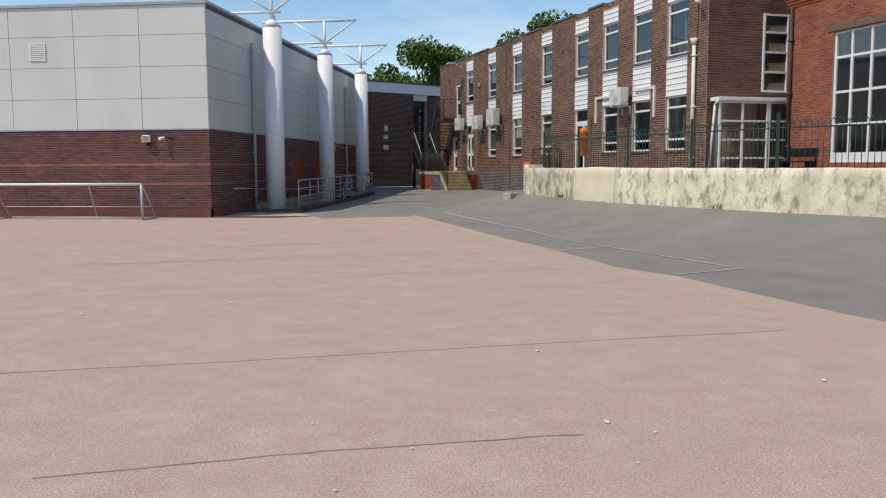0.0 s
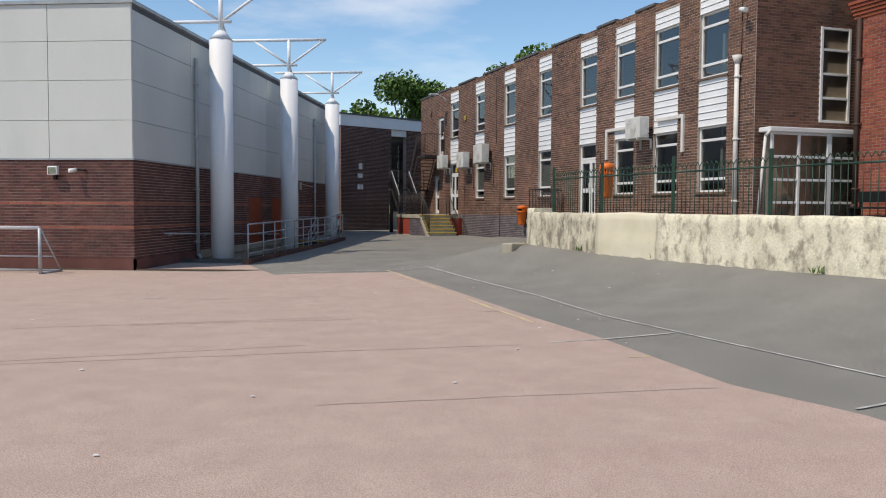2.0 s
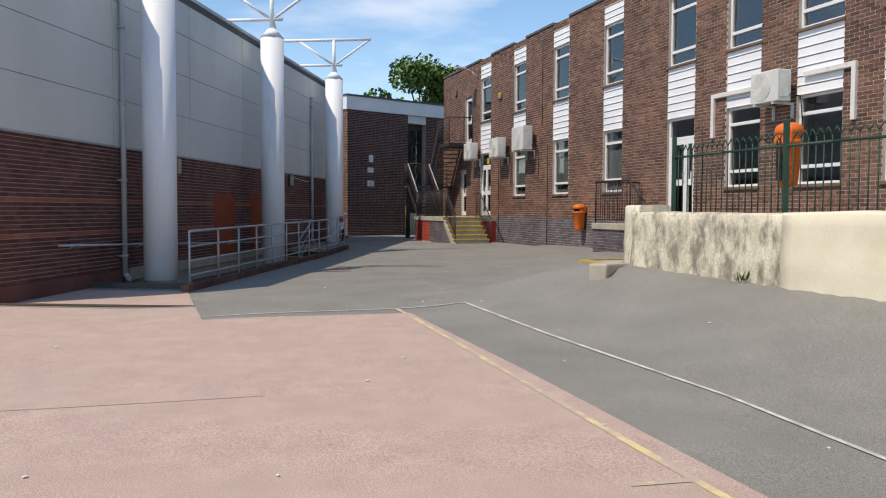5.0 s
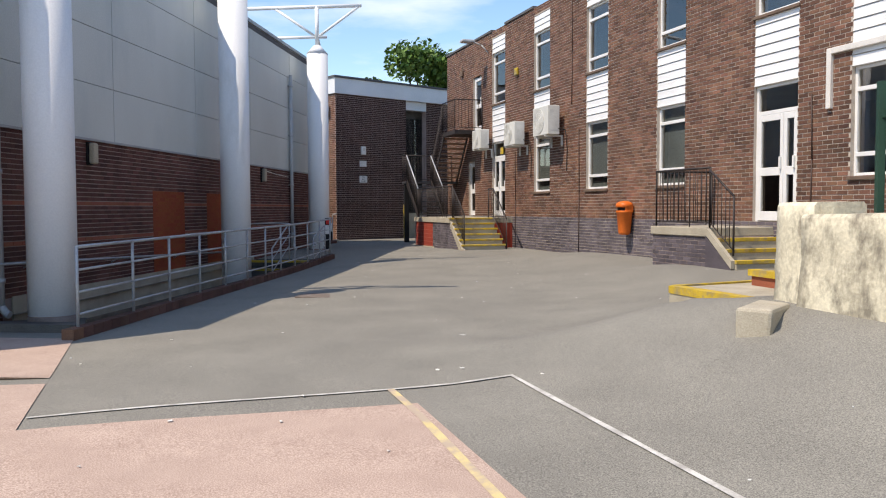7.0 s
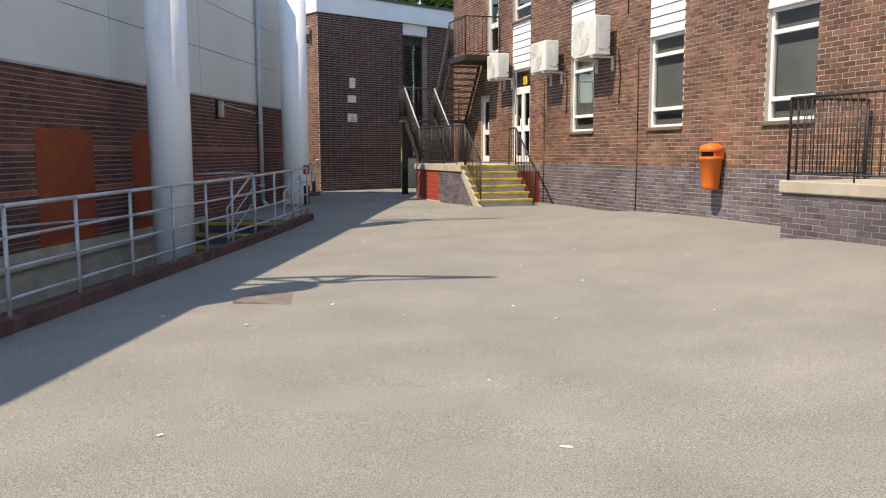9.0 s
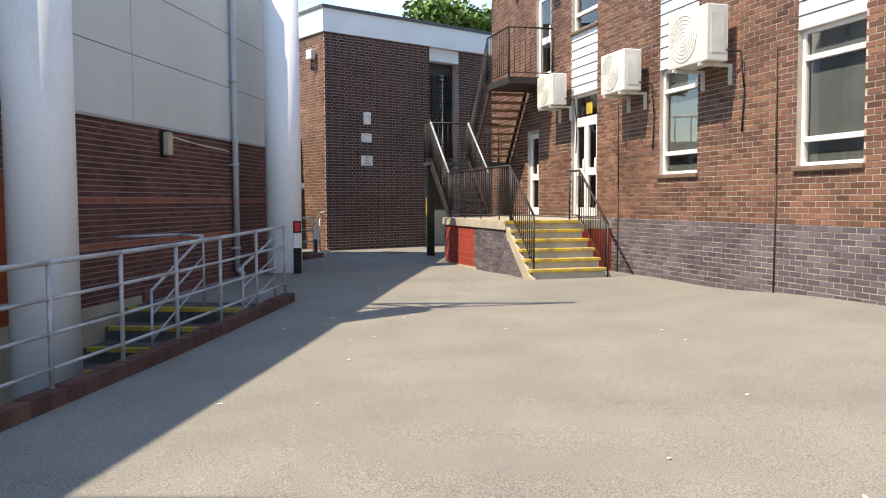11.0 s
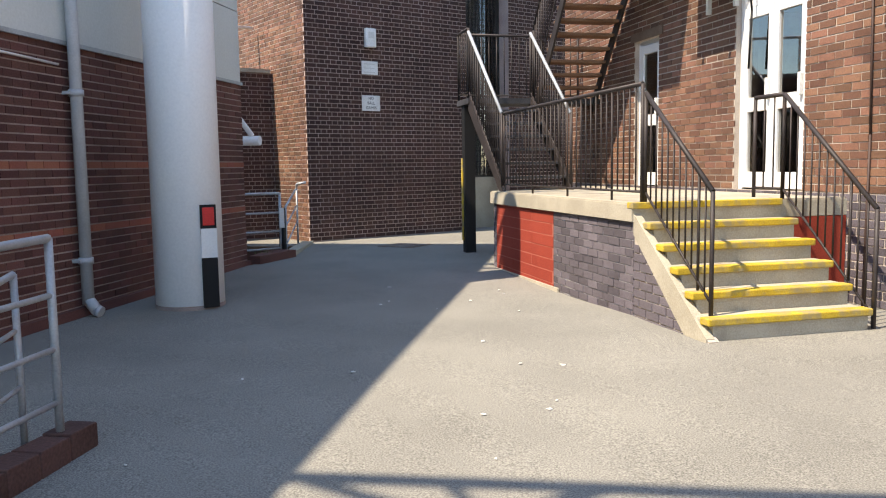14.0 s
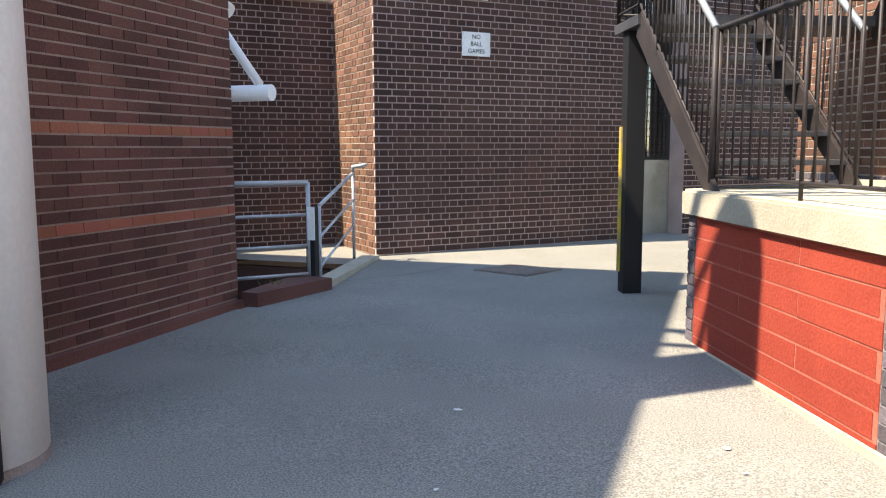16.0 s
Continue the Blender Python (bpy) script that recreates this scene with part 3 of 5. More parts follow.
def window(u0, u1, z0, z1, label, bars=(0.2, 0.79), y=0.07, parent=None):
    """A white upvc window with three lights, one above another."""
    w = new("window")
    w.parent = parent or block
    tagged(w, label)
    h = z1 - z0
    f = 0.055
    b = box(u0, u0 + f, y, y + 0.07, z0, z1, 0.006)
    b = box(u1 - f, u1, y, y + 0.07, z0, z1, 0.006, b)
    b = box(u0 + f, u1 - f, y, y + 0.07, z0, z0 + f, 0.006, b)
    b = box(u0 + f, u1 - f, y, y + 0.07, z1 - f, z1, 0.006, b)
    for t in bars:
        b = box(u0 + f, u1 - f, y - 0.012, y + 0.07, z0 + h * t - 0.035, z0 + h * t + 0.035, 0.006, b)
    part("window_frame", b, WHITE, w)
    edges = [0.0, *bars, 1.0]
    for a, c in zip(edges[:-1], edges[1:]):
        o = part("pane", sheet_pane(u0 + f, u1 - f, y + 0.03, y + 0.04, z0 + h * a + 0.04, z0 + h * c - 0.04), GLASS, w)
        o.visible_shadow = False
    part("window_sill", box(u0 - 0.03, u1 + 0.03, -0.05, 0.1, z0 - 0.06, z0 - 0.004, 0.008), LINTEL, w, "dark sill")
    return w


def boards(u0, u1, z0, z1, n):
    h = (z1 - z0) / n
    for i in range(n):
        part("board", side_prism([(u0, z0 + i * h), (u1, z0 + i * h), (u1, z0 + (i + 1) * h - 0.012), (u0, z0 + (i + 1) * h - 0.012)], 0.012, 0.06), BOARD, bays).rotation_euler = (0, 0, 0)
    for i in range(n):
        part("board_lip", box(u0, u1, -0.006, 0.012, z0 + i * h, z0 + i * h + 0.02, 0.004), BOARD, bays)


def door(u0, u1, z0, z1, leaves, top, label, y=0.06):
    d = new("door")
    d.parent = block
    tagged(d, label)
    f = 0.06
    b = box(u0, u0 + f, y, y + 0.07, z0, z1, 0.006)
    b = box(u1 - f, u1, y, y + 0.07, z0, z1, 0.006, b)
    b = box(u0 + f, u1 - f, y, y + 0.07, z1 - f, z1, 0.006, b)
    if top < z1:
        b = box(u0 + f, u1 - f, y, y + 0.07, top, top + 0.07, 0.006, b)
        o = part("pane", sheet_pane(u0 + f, u1 - f, y + 0.03, y + 0.04, top + 0.07, z1 - f), GLASS, d)
        o.visible_shadow = False
    part("door_frame", b, WHITE, d)
    a = u0 + f
    for share in leaves:
        e = a + (u1 - u0 - 2 * f) * share
        s = 0.085
        zt = min(top, z1 - f)
        lf = box(a + 0.004, a + s, y - 0.01, y + 0.05, z0 + 0.02, zt - 0.004, 0.006)
        lf = box(e - s, e - 0.004, y - 0.01, y + 0.05, z0 + 0.02, zt - 0.004, 0.006, lf)
        for c, hgt in ((z0 + 0.02, 0.17), (z0 + (zt - z0) * 0.43, 0.15), (zt - 0.12, 0.115)):
            lf = box(a + s, e - s, y - 0.01, y + 0.05, c, c + hgt, 0.006, lf)
        leaf = part("door_leaf", lf, WHITE, d)
        for c0, c1 in ((z0 + 0.19, z0 + (zt - z0) * 0.43), (z0 + (zt - z0) * 0.43 + 0.15, zt - 0.12)):
            o = part("pane", sheet_pane(a + s, e - s, y + 0.012, y + 0.022, c0, c1), GLASS, leaf)
            o.visible_shadow = False
        part("handle", box(e - 0.065, e - 0.03, y - 0.06, y - 0.01, z0 + 0.95, z0 + 1.17, 0.008), CAMCASE, leaf)
        a = e
    return d


for k, (a, b) in enumerate(BAYS):
    window(a, b, 4.9, 6.6, "white framed upper window with blue-grey glass")
    boards(a, b, 6.6, 7.1, 3)
    boards(a, b, 3.62, 4.9, 7)
    part("bay_back", box(a, b, 0.061, 0.27, 3.62, 4.84), MORTAR_DARK, bays)
    part("bay_back", box(a, b, 0.061, 0.27, 6.6, 7.1), MORTAR_DARK, bays)
    if k == 0:
        d = door(a, b, 1.13, 3.62, (0.5, 0.5), 3.08, "white glazed double door, closed")
        part("door_notice", box(a + 0.52, a + 0.78, 0.082, 0.088, 3.2, 3.42), YELLOW, d, "yellow notice behind the transom glass")
    elif k == 4:
        door(a, b, 1.13, 3.62, (0.66, 0.34), 3.08, "white glazed door with a narrow side light, closed")
    else:
        w = window(a, b, 1.88, 3.62, "white framed ground floor window")
        if k in (1, 2, 3):
            part("blind", box(a + 0.06, b - 0.06, 0.16, 0.17, 1.9, 3.6), BLIND, w, "drawn grey blind")
door(-1.95, -1.28, 1.12, 3.08, (1.0,), 3.02, "narrow white glazed door, closed")
door(-1.45, -0.62, 4.14, 6.1, (1.0,), 6.04, "narrow white upper door onto the steel landing")
part("lintel", box(-2.05, -1.18, -0.02, 0.02, 3.085, 3.2), LINTEL, block, "brown lintel")


def teach_pick(u, z):
    return BRICK_B if z < 1.12 else BRICK


# red brick building and porch in the angle
RM = FM @ pose(23.4, 2.2, 0)
redb = thing("red_brick_building", "older bright red brick building with tall glazed doors", "building", RM, kind="structure")
RH = [(1.75, 4.3, 1.45, 5.05)]
part("wall_body", cells(0, 14, -0.3, 9.0, RH, 0, 0.3), MORTAR_DARK, redb)
part("wall_side", box(0, 0.3, 0.3, 5, -0.3, 9.0), MORTAR_DARK, redb)
part("wall_rear", box(0.3, 14, 5, 5.3, -0.3, 9), INSIDE, redb)
part("roof", box(0.0, 14, 0, 5.3, 9.0, 9.2), ROOF, redb)
part("floor", box(0.3, 14, 0.3, 5, 1.2, 1.4), INSIDE, redb)
part("lintel", box(1.55, 4.5, -0.03, 0.05, 5.06, 5.24), LINTEL, redb, "dark stained lintel")
cb = None
for i in range(5):
    cb = box(-0.06 - 0.02 * i, 14, -0.03 - 0.03 * i, 0, 6.0 + 0.085 * i, 6.075 + 0.085 * i, 0.004, cb)
part("cornice", cb, BRICK_RED[0], redb, "stepped red brick cornice")
gw = new("glazed_doors")
gw.parent = redb
tagged(gw, "tall white framed glazed doors")
b = None
for u in (1.75, 2.33, 3.0, 3.66, 4.23):
    b = box(u, u + 0.07, 0.06, 0.13, 1.45, 5.05, 0.006, b)
for z in (1.45, 2.45, 3.35, 4.3, 4.98):
    b = box(1.82, 4.23, 0.07, 0.12, z, z + 0.07, 0.006, b)
part("door_frame", b, WHITE, gw)
us = (1.82, 2.40, 3.07, 3.73, 4.23)
for i in range(4):
    for z0, z1 in ((1.52, 2.45), (2.52, 3.35), (3.42, 4.3), (4.37, 4.98)):
        o = part("pane", sheet_pane(us[i], us[i + 1] - 0.07, 0.09, 0.1, z0, z1), GLASS, gw)
        o.visible_shadow = False
part("kick_panel", box(1.75, 4.3, 0.05, 0.06, 1.45, 1.72), WHITE, gw)
# linking wall with a tall window above a glazed porch, set back from the corner
link = thing("link_wall", "brick link with a tall white window over a glazed porch", "building", FM @ pose(22.5, 0, 0, 0, 0, 90), kind="structure")
part("wall_body", cells(0.0, 3.2, -0.3, 7.35, [(1.95, 2.9, 3.62, 6.0), (0.28, 2.9, 1.3, 3.3)], -0.02, 0.0), MORTAR_DARK, link)
b = None
for u in (1.95, 2.83):
    b = box(u, u + 0.07, -0.06, 0.0, 3.62, 6.0, 0.005, b)
for z in (3.62, 4.2, 4.8, 5.4, 5.93):
    b = box(2.02, 2.83, -0.055, 0.0, z, z + 0.06, 0.005, b)
wl2 = part("window_frame", b, WHITE, link)
o = part("pane", sheet_pane(2.02, 2.83, -0.04, -0.03, 3.68, 5.93), GLASS, wl2)
o.visible_shadow = False
porch = new("porch")
porch.parent = link
tagged(porch, "white framed glazed porch with flat canopy")
part("canopy", box(0.12, 3.0, -0.45, -0.02, 3.3, 3.42, 0.02), WHITE, porch)
b = None
for u in (0.2, 1.0, 1.9, 1.97, 2.85):
    b = box(u, u + 0.065, -0.4, -0.34, 1.1, 3.3, 0.005, b)
for z in (1.1, 1.57, 2.12, 2.68, 3.24):
    b = box(0.265, 2.85, -0.39, -0.35, z, z + 0.06, 0.005, b)
part("door_frame", b, WHITE, porch)
o = part("pane", sheet_pane(0.265, 2.85, -0.375, -0.365, 1.16, 3.24), GLASS, porch)
o.visible_shadow = False
part("room_back", box(0.2, 2.9, 1.4, 1.5, 1.0, 6.0), BLIND, link)
part("room_floor", box(0.2, 2.9, 0, 1.4, 0.95, 1.06), INSIDE, link)
b = path_tube([(0.12, -0.42, 3.3), (0.1, -0.3, 3.2), (0.1, -0.06, 1.0)], 0.035)
part("downpipe", b, PIPE_W, porch, "white plastic downpipe")

# terrace behind the cream wall
WALL = [(0.80, 26.0), (0.98, 25.5), (1.65, 24.1), (2.45, 22.4), (3.5, 20.6), (4.88, 18.35), (5.95, 16.9), (7.6, 15.3), (10.0, 13.6), (14.0, 11.6), (20, 9.6)]


def offset(pts, d):
    out = []
    for i, p in enumerate(pts):
        a, b = pts[max(0, i - 1)], pts[min(len(pts) - 1, i + 1)]
        t = Vector((b[0] - a[0], b[1] - a[1])).normalized()
        out.append((p[0] - t.y * d, p[1] + t.x * d))
    return out


inner = offset(WALL, 0.15)
far = [tuple(fxy(30, 2.0)[:2]), tuple(fxy(23.5, -2.1)[:2]), tuple(fxy(22.6, 0.05)[:2]), tuple(fxy(17.2, 0.05)[:2])]
tagged(obj("terrace", prism(inner[1:] + [(24, 20)] + far + [tuple(fxy(17.2, 2.2)[:2])], -0.2, 1.06), ASPHALT), "raised asphalt terrace behind the cream wall", "terrace", kind="structure")

# cream retaining wall: lengths of render, each with its own state
cw = thing("retaining_wall", "low cream rendered retaining wall, flaking and black with mould", "wall", kind="structure")


def wall_piece(name, pts, mat, label, top=1.33, thick=0.3, step=0.12):
    fine = []
    for (xa, ya), (xb, yb) in zip(pts[:-1], pts[1:]):
        k = max(1, int(math.hypot(xb - xa, yb - ya) / step))
        fine += [(xa + (xb - xa) * i / k, ya + (yb - ya) * i / k) for i in range(k)]
    fine.append(pts[-1])
    back = offset(fine, thick)
    bm = bmesh.new()
    ring = []
    for (x, y), (xb, yb) in zip(fine, back):
        col = []
        n = Vector((x - xb, y - yb)).normalized()
        g = ground_z(x, y) - 0.1
        tz = top + 0.02 * noise.noise((x * 2, y * 2, 1))
        zs2 = [g + (tz - 0.03 - g) * i / 7 for i in range(8)]
        for z in zs2:
            s = (0.012 if "fresh" in mat.name else 0.022) * noise.noise((x * 2.3, y * 2.3, z * 3)) + (0.003 if "fresh" in mat.name else 0.010) * noise.noise((x * 9, y * 9, z * 9)) + (0.02 if z < g + (tz - g) * 0.5 else 0)
            col.append(bm.verts.new((x + n.x * s, y + n.y * s, z)))
        col.append(bm.verts.new((x - n.x * 0.03, y - n.y * 0.03, tz)))
        col.append(bm.verts.new((xb + n.x * 0.03, yb + n.y * 0.03, tz + 0.005)))
        col.append(bm.verts.new((xb, yb, tz - 0.03)))
        col.append(bm.verts.new((xb, yb, g)))
        ring.append(col)
    for c, d in zip(ring[:-1], ring[1:]):
        for i in range(len(c) - 1):
            bm.faces.new((c[i], d[i], d[i + 1], c[i + 1])).smooth = i < 7
    bm.faces.new(ring[0])
    bm.faces.new(ring[-1][::-1])
    bmesh.ops.recalc_face_normals(bm, faces=bm.faces)
    return part(name, bm, mat, cw, label)


wall_piece("wall_length", [WALL[1], WALL[2], (2.3, 22.7)], CREAM_D, "weathered grey render with flakes of cream paint")
wall_piece("wall_length", [(2.3, 22.7), WALL[3], (3.25, 21.0)], CREAM_NEW, "freshly painted smooth cream render", 1.345)
wall_piece("wall_length", [(3.25, 21.0)] + WALL[4:], CREAM, "flaking cream render with grey mould")
wall_piece("end_pier", [(0.93, 26.0), (1.08, 25.48)], CREAM, "taller weathered end pier", 1.43, 0.5, 0.1)
# stone lump at the pier's foot
b = box(-0.40, 0.40, -0.14, 0.14, -0.2, 0.12, 0.03)
for v in b.verts:
    v.co += Vector((noise.noise(v.co * 5), noise.noise(v.co * 5 + Vector((3, 0, 0))), noise.noise(v.co * 4))) * 0.03
tagged(obj("stone_block", b, CONCRETE, m=pose(0.62, 25.25, ground_z(0.62, 25.25) - 0.02, 0, 0, 62)), "weathered pale stone block at the wall's foot", "stone block")
# low yellow-edged steps beyond the pier
ts = thing("terrace_steps", "low brick steps with yellow painted edges by the wall end", "steps", kind="structure")
part("step", prism([(0.38, 28.4), (1.2, 26.5), (1.3, 25.9), (4.2, 26.6), (3.0, 30.2)], 0.0, 0.42), CONCRETE, ts)
part("step_edge", prism([(0.37, 28.4), (1.19, 26.5), (1.34, 26.57), (0.53, 28.45)], 0.355, 0.445), YELLOW, ts, "yellow painted edge")
part("step_edge", prism([(0.37, 28.41), (0.45, 28.55), (3.02, 30.25), (3.0, 30.1)], 0.36, 0.443), YELLOW, ts, "yellow painted edge")
part("step", prism([(1.45, 28.8), (1.85, 27.7), (2.1, 26.2), (4.3, 26.5), (3.1, 29.9)], 0.42, 0.58), BRICK_RED[0], ts, "red brick riser")
part("step_edge", prism([(1.41, 28.83), (1.83, 27.65), (1.98, 27.7), (1.57, 28.87)], 0.54, 0.62), YELLOW, ts, "yellow painted edge")

# ---- main entrance platform and steps (block's frame) ----
PZ = 1.10
G0 = 0.14
plat = thing("entrance_platform", "brick platform with concrete top, red panel and blue brick sides", "platform", FM, kind="structure")
pf = new("wall_front")
pf.parent = plat
pf.location = (-1.8, -2.1, 0)
part("wall_body", box(0, 3.97, 0.0, 0.3, -0.2, PZ - 0.16), MORTAR_WASHED, pf)
part("paint_coat", box(0.13, 2.12, -0.003, -0.0005, 0.03, PZ - 0.166), PAINT_JOINT, pf, "chalky paint in the joints")
part("foot_fillet", side_prism([(0.0, -0.1), (2.3, -0.1), (2.3, G0 - 0.01), (0.0, G0 - 0.04)], -0.03, -0.009), CONCRETE, pf, "pale mortar fillet along the foot")
part("return_paint", box(3.98, 4.0, 1.41, 2.09, 0.05, PZ - 0.166), PAINT_RED[0], pf, "red painted return beside the steps")
part("core", prism([(-1.8, -1.8), (2.17, -1.8), (2.17, 0), (-3.6, 0), (-2.6, -0.6)], -0.2, PZ - 0.16), MORTAR_DARK, plat)
part("end_wall", prism([(-1.8, -2.1), (-1.55, -2.1), (-1.75, -1.6), (-2.5, -0.6), (-2.7, -0.7)], -0.2, PZ - 0.161), BRICK_B[0], plat, "blue brick end")
slab = prism([(-1.84, -2.14), (2.2, -2.14), (2.2, 0), (-3.6, 0), (-2.7, -0.7)], PZ - 0.159, PZ)
bmesh.ops.bevel(slab, geom=[e for e in slab.edges if abs(e.verts[0].co.z - PZ) < 1e-4 and abs(e.verts[1].co.z - PZ) < 1e-4], offset=0.015, segments=2, affect="EDGES")
part("slab", slab, CONCRETE, plat, "worn pale concrete slab")
SR, ST = (PZ - G0) / 6, 0.222
steps = thing("entrance_steps", "six concrete steps with worn yellow nosings", "steps", FM, kind="structure")
for i in range(5):
    z = PZ - SR * (i + 1)
    u = 2.2 + ST * i
    part("step", box(u, u + ST, -2.05, -0.72, -0.1, z - 0.05), CONCRETE, steps)
    part("tread", box(u - 0.0, u + ST + 0.025, -2.10, -0.70, z - 0.05, z, 0.012), CONCRETE, steps, "worn tread slab")
    part("nosing", box(u + ST - 0.09, u + ST + 0.03, -2.105, -0.695, z - 0.052, z + 0.004, 0.01), YELLOW, steps, "worn yellow nosing")
part("nosing", box(2.12, 2.23, -2.145, -0.695, PZ - 0.05, PZ + 0.004, 0.006), YELLOW, steps, "worn yellow nosing")
part("stringer", side_prism([(2.2, PZ - 0.10), (2.24, PZ - 0.12), (3.34, G0 + 0.02), (3.34, G0 - 0.15), (3.20, G0 - 0.15), (2.2, PZ - 0.27)], -2.122, -2.055), CONCRETE, steps, "sloping concrete side")
part("side_wall", side_prism([(2.2, PZ - 0.2), (3.36, G0), (3.36, -0.1), (2.2, -0.1)], -2.11, -2.03), MORTAR, steps, "blue brick side under the slope")


def balusters(parent, a, b, h, gap=0.115, low=0.09, r=0.008, post=True, rail=0.02, every=9, top=None):
    """A railing of flat top rail, low rail and round bars between two foot points."""
    a, b = Vector(a), Vector(b)
    up = Vector((0, 0, h))
    n = max(2, int((b - a).length / gap))
    part("top_rail", tube(a + up, b + up, rail, seg=8), top or STEEL, parent)
    part("low_rail", tube(a + Vector((0, 0, low)), b + Vector((0, 0, low)), 0.011, seg=6), STEEL, parent)
    if post:
        for e in (a, b):
            part("post", tube(e, e + up, 0.019, seg=6), STEEL, parent)
    for i in range(1, n):
        p = a + (b - a) * i / n
        part("post" if i % every == 0 else "bar", tube(p + Vector((0, 0, 0 if i % every == 0 else low)), p + up, r * (1.5 if i % every == 0 else 1), seg=5), STEEL, parent)


pr = thing("platform_railing", "dark brown steel railing with thin upright bars", "railing", FM)
balusters(pr, (-1.6, -2.02, PZ), (2.15, -2.02, PZ), 1.0)
hr = thing("step_railing", "rusty brown handrail with bars down the entrance steps", "railing", FM, group="step railings")
balusters(hr, (2.17, -2.0, PZ), (3.2, -2.0, G0 + SR), 0.92, post=True)
hr2 = thing("step_railing", "rusty brown handrail with bars down the entrance steps", "railing", FM, group="step railings")
balusters(hr2, (2.17, -0.66, PZ), (3.3, -0.66, G0), 0.92)
balusters(hr2, (1.75, -0.66, PZ), (2.17, -0.66, PZ), 0.92, post=True)

# ---- steel fire stair ----
fs = thing("fire_escape", "dark steel fire stair with timber treads and barred railings", "staircase", FM)
MZ, TZ = 2.42, 4.12
UL = -3.12
part("support_post", box(-3.56, -3.40, -2.05, -1.89, 0.05, MZ - 0.08), BLACK, fs, "black painted steel post")
part("post_stripe", box(-3.562, -3.50, -2.066, -2.052, 0.3, 1.55), YELLOW, fs, "yellow strip on the post")
part("landing", box(-3.72, UL + 0.05, -2.08, -0.02, MZ - 0.08, MZ), STEEL_G, fs, "grey steel landing")
part("landing", box(-1.85, -0.45, -1.05, -0.02, TZ - 0.14, TZ), STEEL, fs, "dark top landing")
for y in (-2.06, -1.12):
    part("stringer", side_prism([(-1.7, PZ), (-1.5, PZ), (UL + 0.05, MZ + 0.02), (UL - 0.05, MZ - 0.16)], y, y + 0.03), STEEL, fs)
for i in range(6):
    z = PZ + (MZ - PZ) * (i + 1) / 7
    u = -1.68 + (UL + 1.68) * (i + 0.6) / 6.6
    part("tread", box(u - 0.13, u + 0.13, -2.03, -1.12, z - 0.035, z, 0.004), STEEL_G, fs)
for y in (-1.02, -0.12):
    part("stringer", side_prism([(UL, MZ), (UL + 0.02, MZ - 0.2), (-1.8, TZ - 0.2), (-1.8, TZ)], y, y + 0.03), STEEL, fs)
for i in range(9):
    z = MZ + (TZ - MZ) * (i + 1) / 10
    u = UL + (-1.8 - UL) * (i + 0.7) / 9.7
    part("tread", box(u - 0.13, u + 0.13, -0.99, -0.12, z - 0.04, z, 0.004), TIMBER, fs, "brown timber tread")
balusters(fs, (-1.6, -2.05, PZ + 0.05), (UL, -2.05, MZ), 0.95, every=12, rail=0.024, top=RAIL)
balusters(fs, (-1.6, -1.1, PZ + 0.05), (UL, -1.1, MZ), 0.95, every=12, rail=0.024, top=RAIL)
balusters(fs, (UL, -2.05, MZ), (-3.7, -2.05, MZ), 1.0, every=12)
balusters(fs, (-3.7, -2.05, MZ), (-3.7, -0.1, MZ), 1.0, every=12)
balusters(fs, (UL, -1.05, MZ), (-1.85, -1.05, TZ), 1.0, every=12)
balusters(fs, (-1.85, -1.05, TZ), (-0.45, -1.05, TZ), 1.05, every=12)
balusters(fs, (-0.45, -1.05, TZ), (-0.45, -0.05, TZ), 1.05, every=12)

# ---- side door platform with three steps ----
p2 = thing("side_platform", "low blue brick platform with concrete top", "platform", FM, kind="structure")
p2w = new("wall_front")
p2w.parent = p2
p2w.location = (12.57, -1.4, 0)
part("wall_body", box(0, 1.75, 0, 1.38, -0.2, 0.88), MORTAR_DARK, p2w)
part("slab", box(12.54, 14.30, -1.44, 0, 0.882, 1.04, 0.015), CONCRETE, p2, "worn concrete slab")
s2 = thing("side_steps", "three concrete steps with yellow nosings", "steps", FM, kind="structure")
for i in range(3):
    u, z = 14.31 + 0.24 * i, 1.04 - 0.18 * (i + 1)
    part("step", box(u, u + 0.24, -1.36, -0.02, -0.1, z, 0.01), CONCRETE, s2)
    part("nosing", box(u + 0.14, u + 0.255, -1.37, -0.015, z - 0.06, z + 0.005, 0.008), YELLOW, s2, "yellow nosing")
part("stringer", side_prism([(14.28, 1.03), (14.34, 1.02), (15.0, 0.50), (15.0, 0.36), (14.28, 0.93)], -1.445, -1.37), CONCRETE, s2, "sloping concrete side")
part("side_wall", side_prism([(14.28, 0.88), (14.98, 0.38), (14.98, -0.1), (14.28, -0.1)], -1.43, -1.372), BRICK_B[0], s2, "blue brick side")
r2 = thing("side_railing", "dark brown railing round the side platform", "railing", FM)
balusters(r2, (12.62, -1.36, 1.04), (14.3, -1.36, 1.04), 1.05)
balusters(r2, (14.3, -1.36, 1.04), (14.95, -1.36, 0.58), 1.0)
balusters(r2, (12.62, -1.36, 1.04), (12.62, -0.1, 1.04), 1.05)


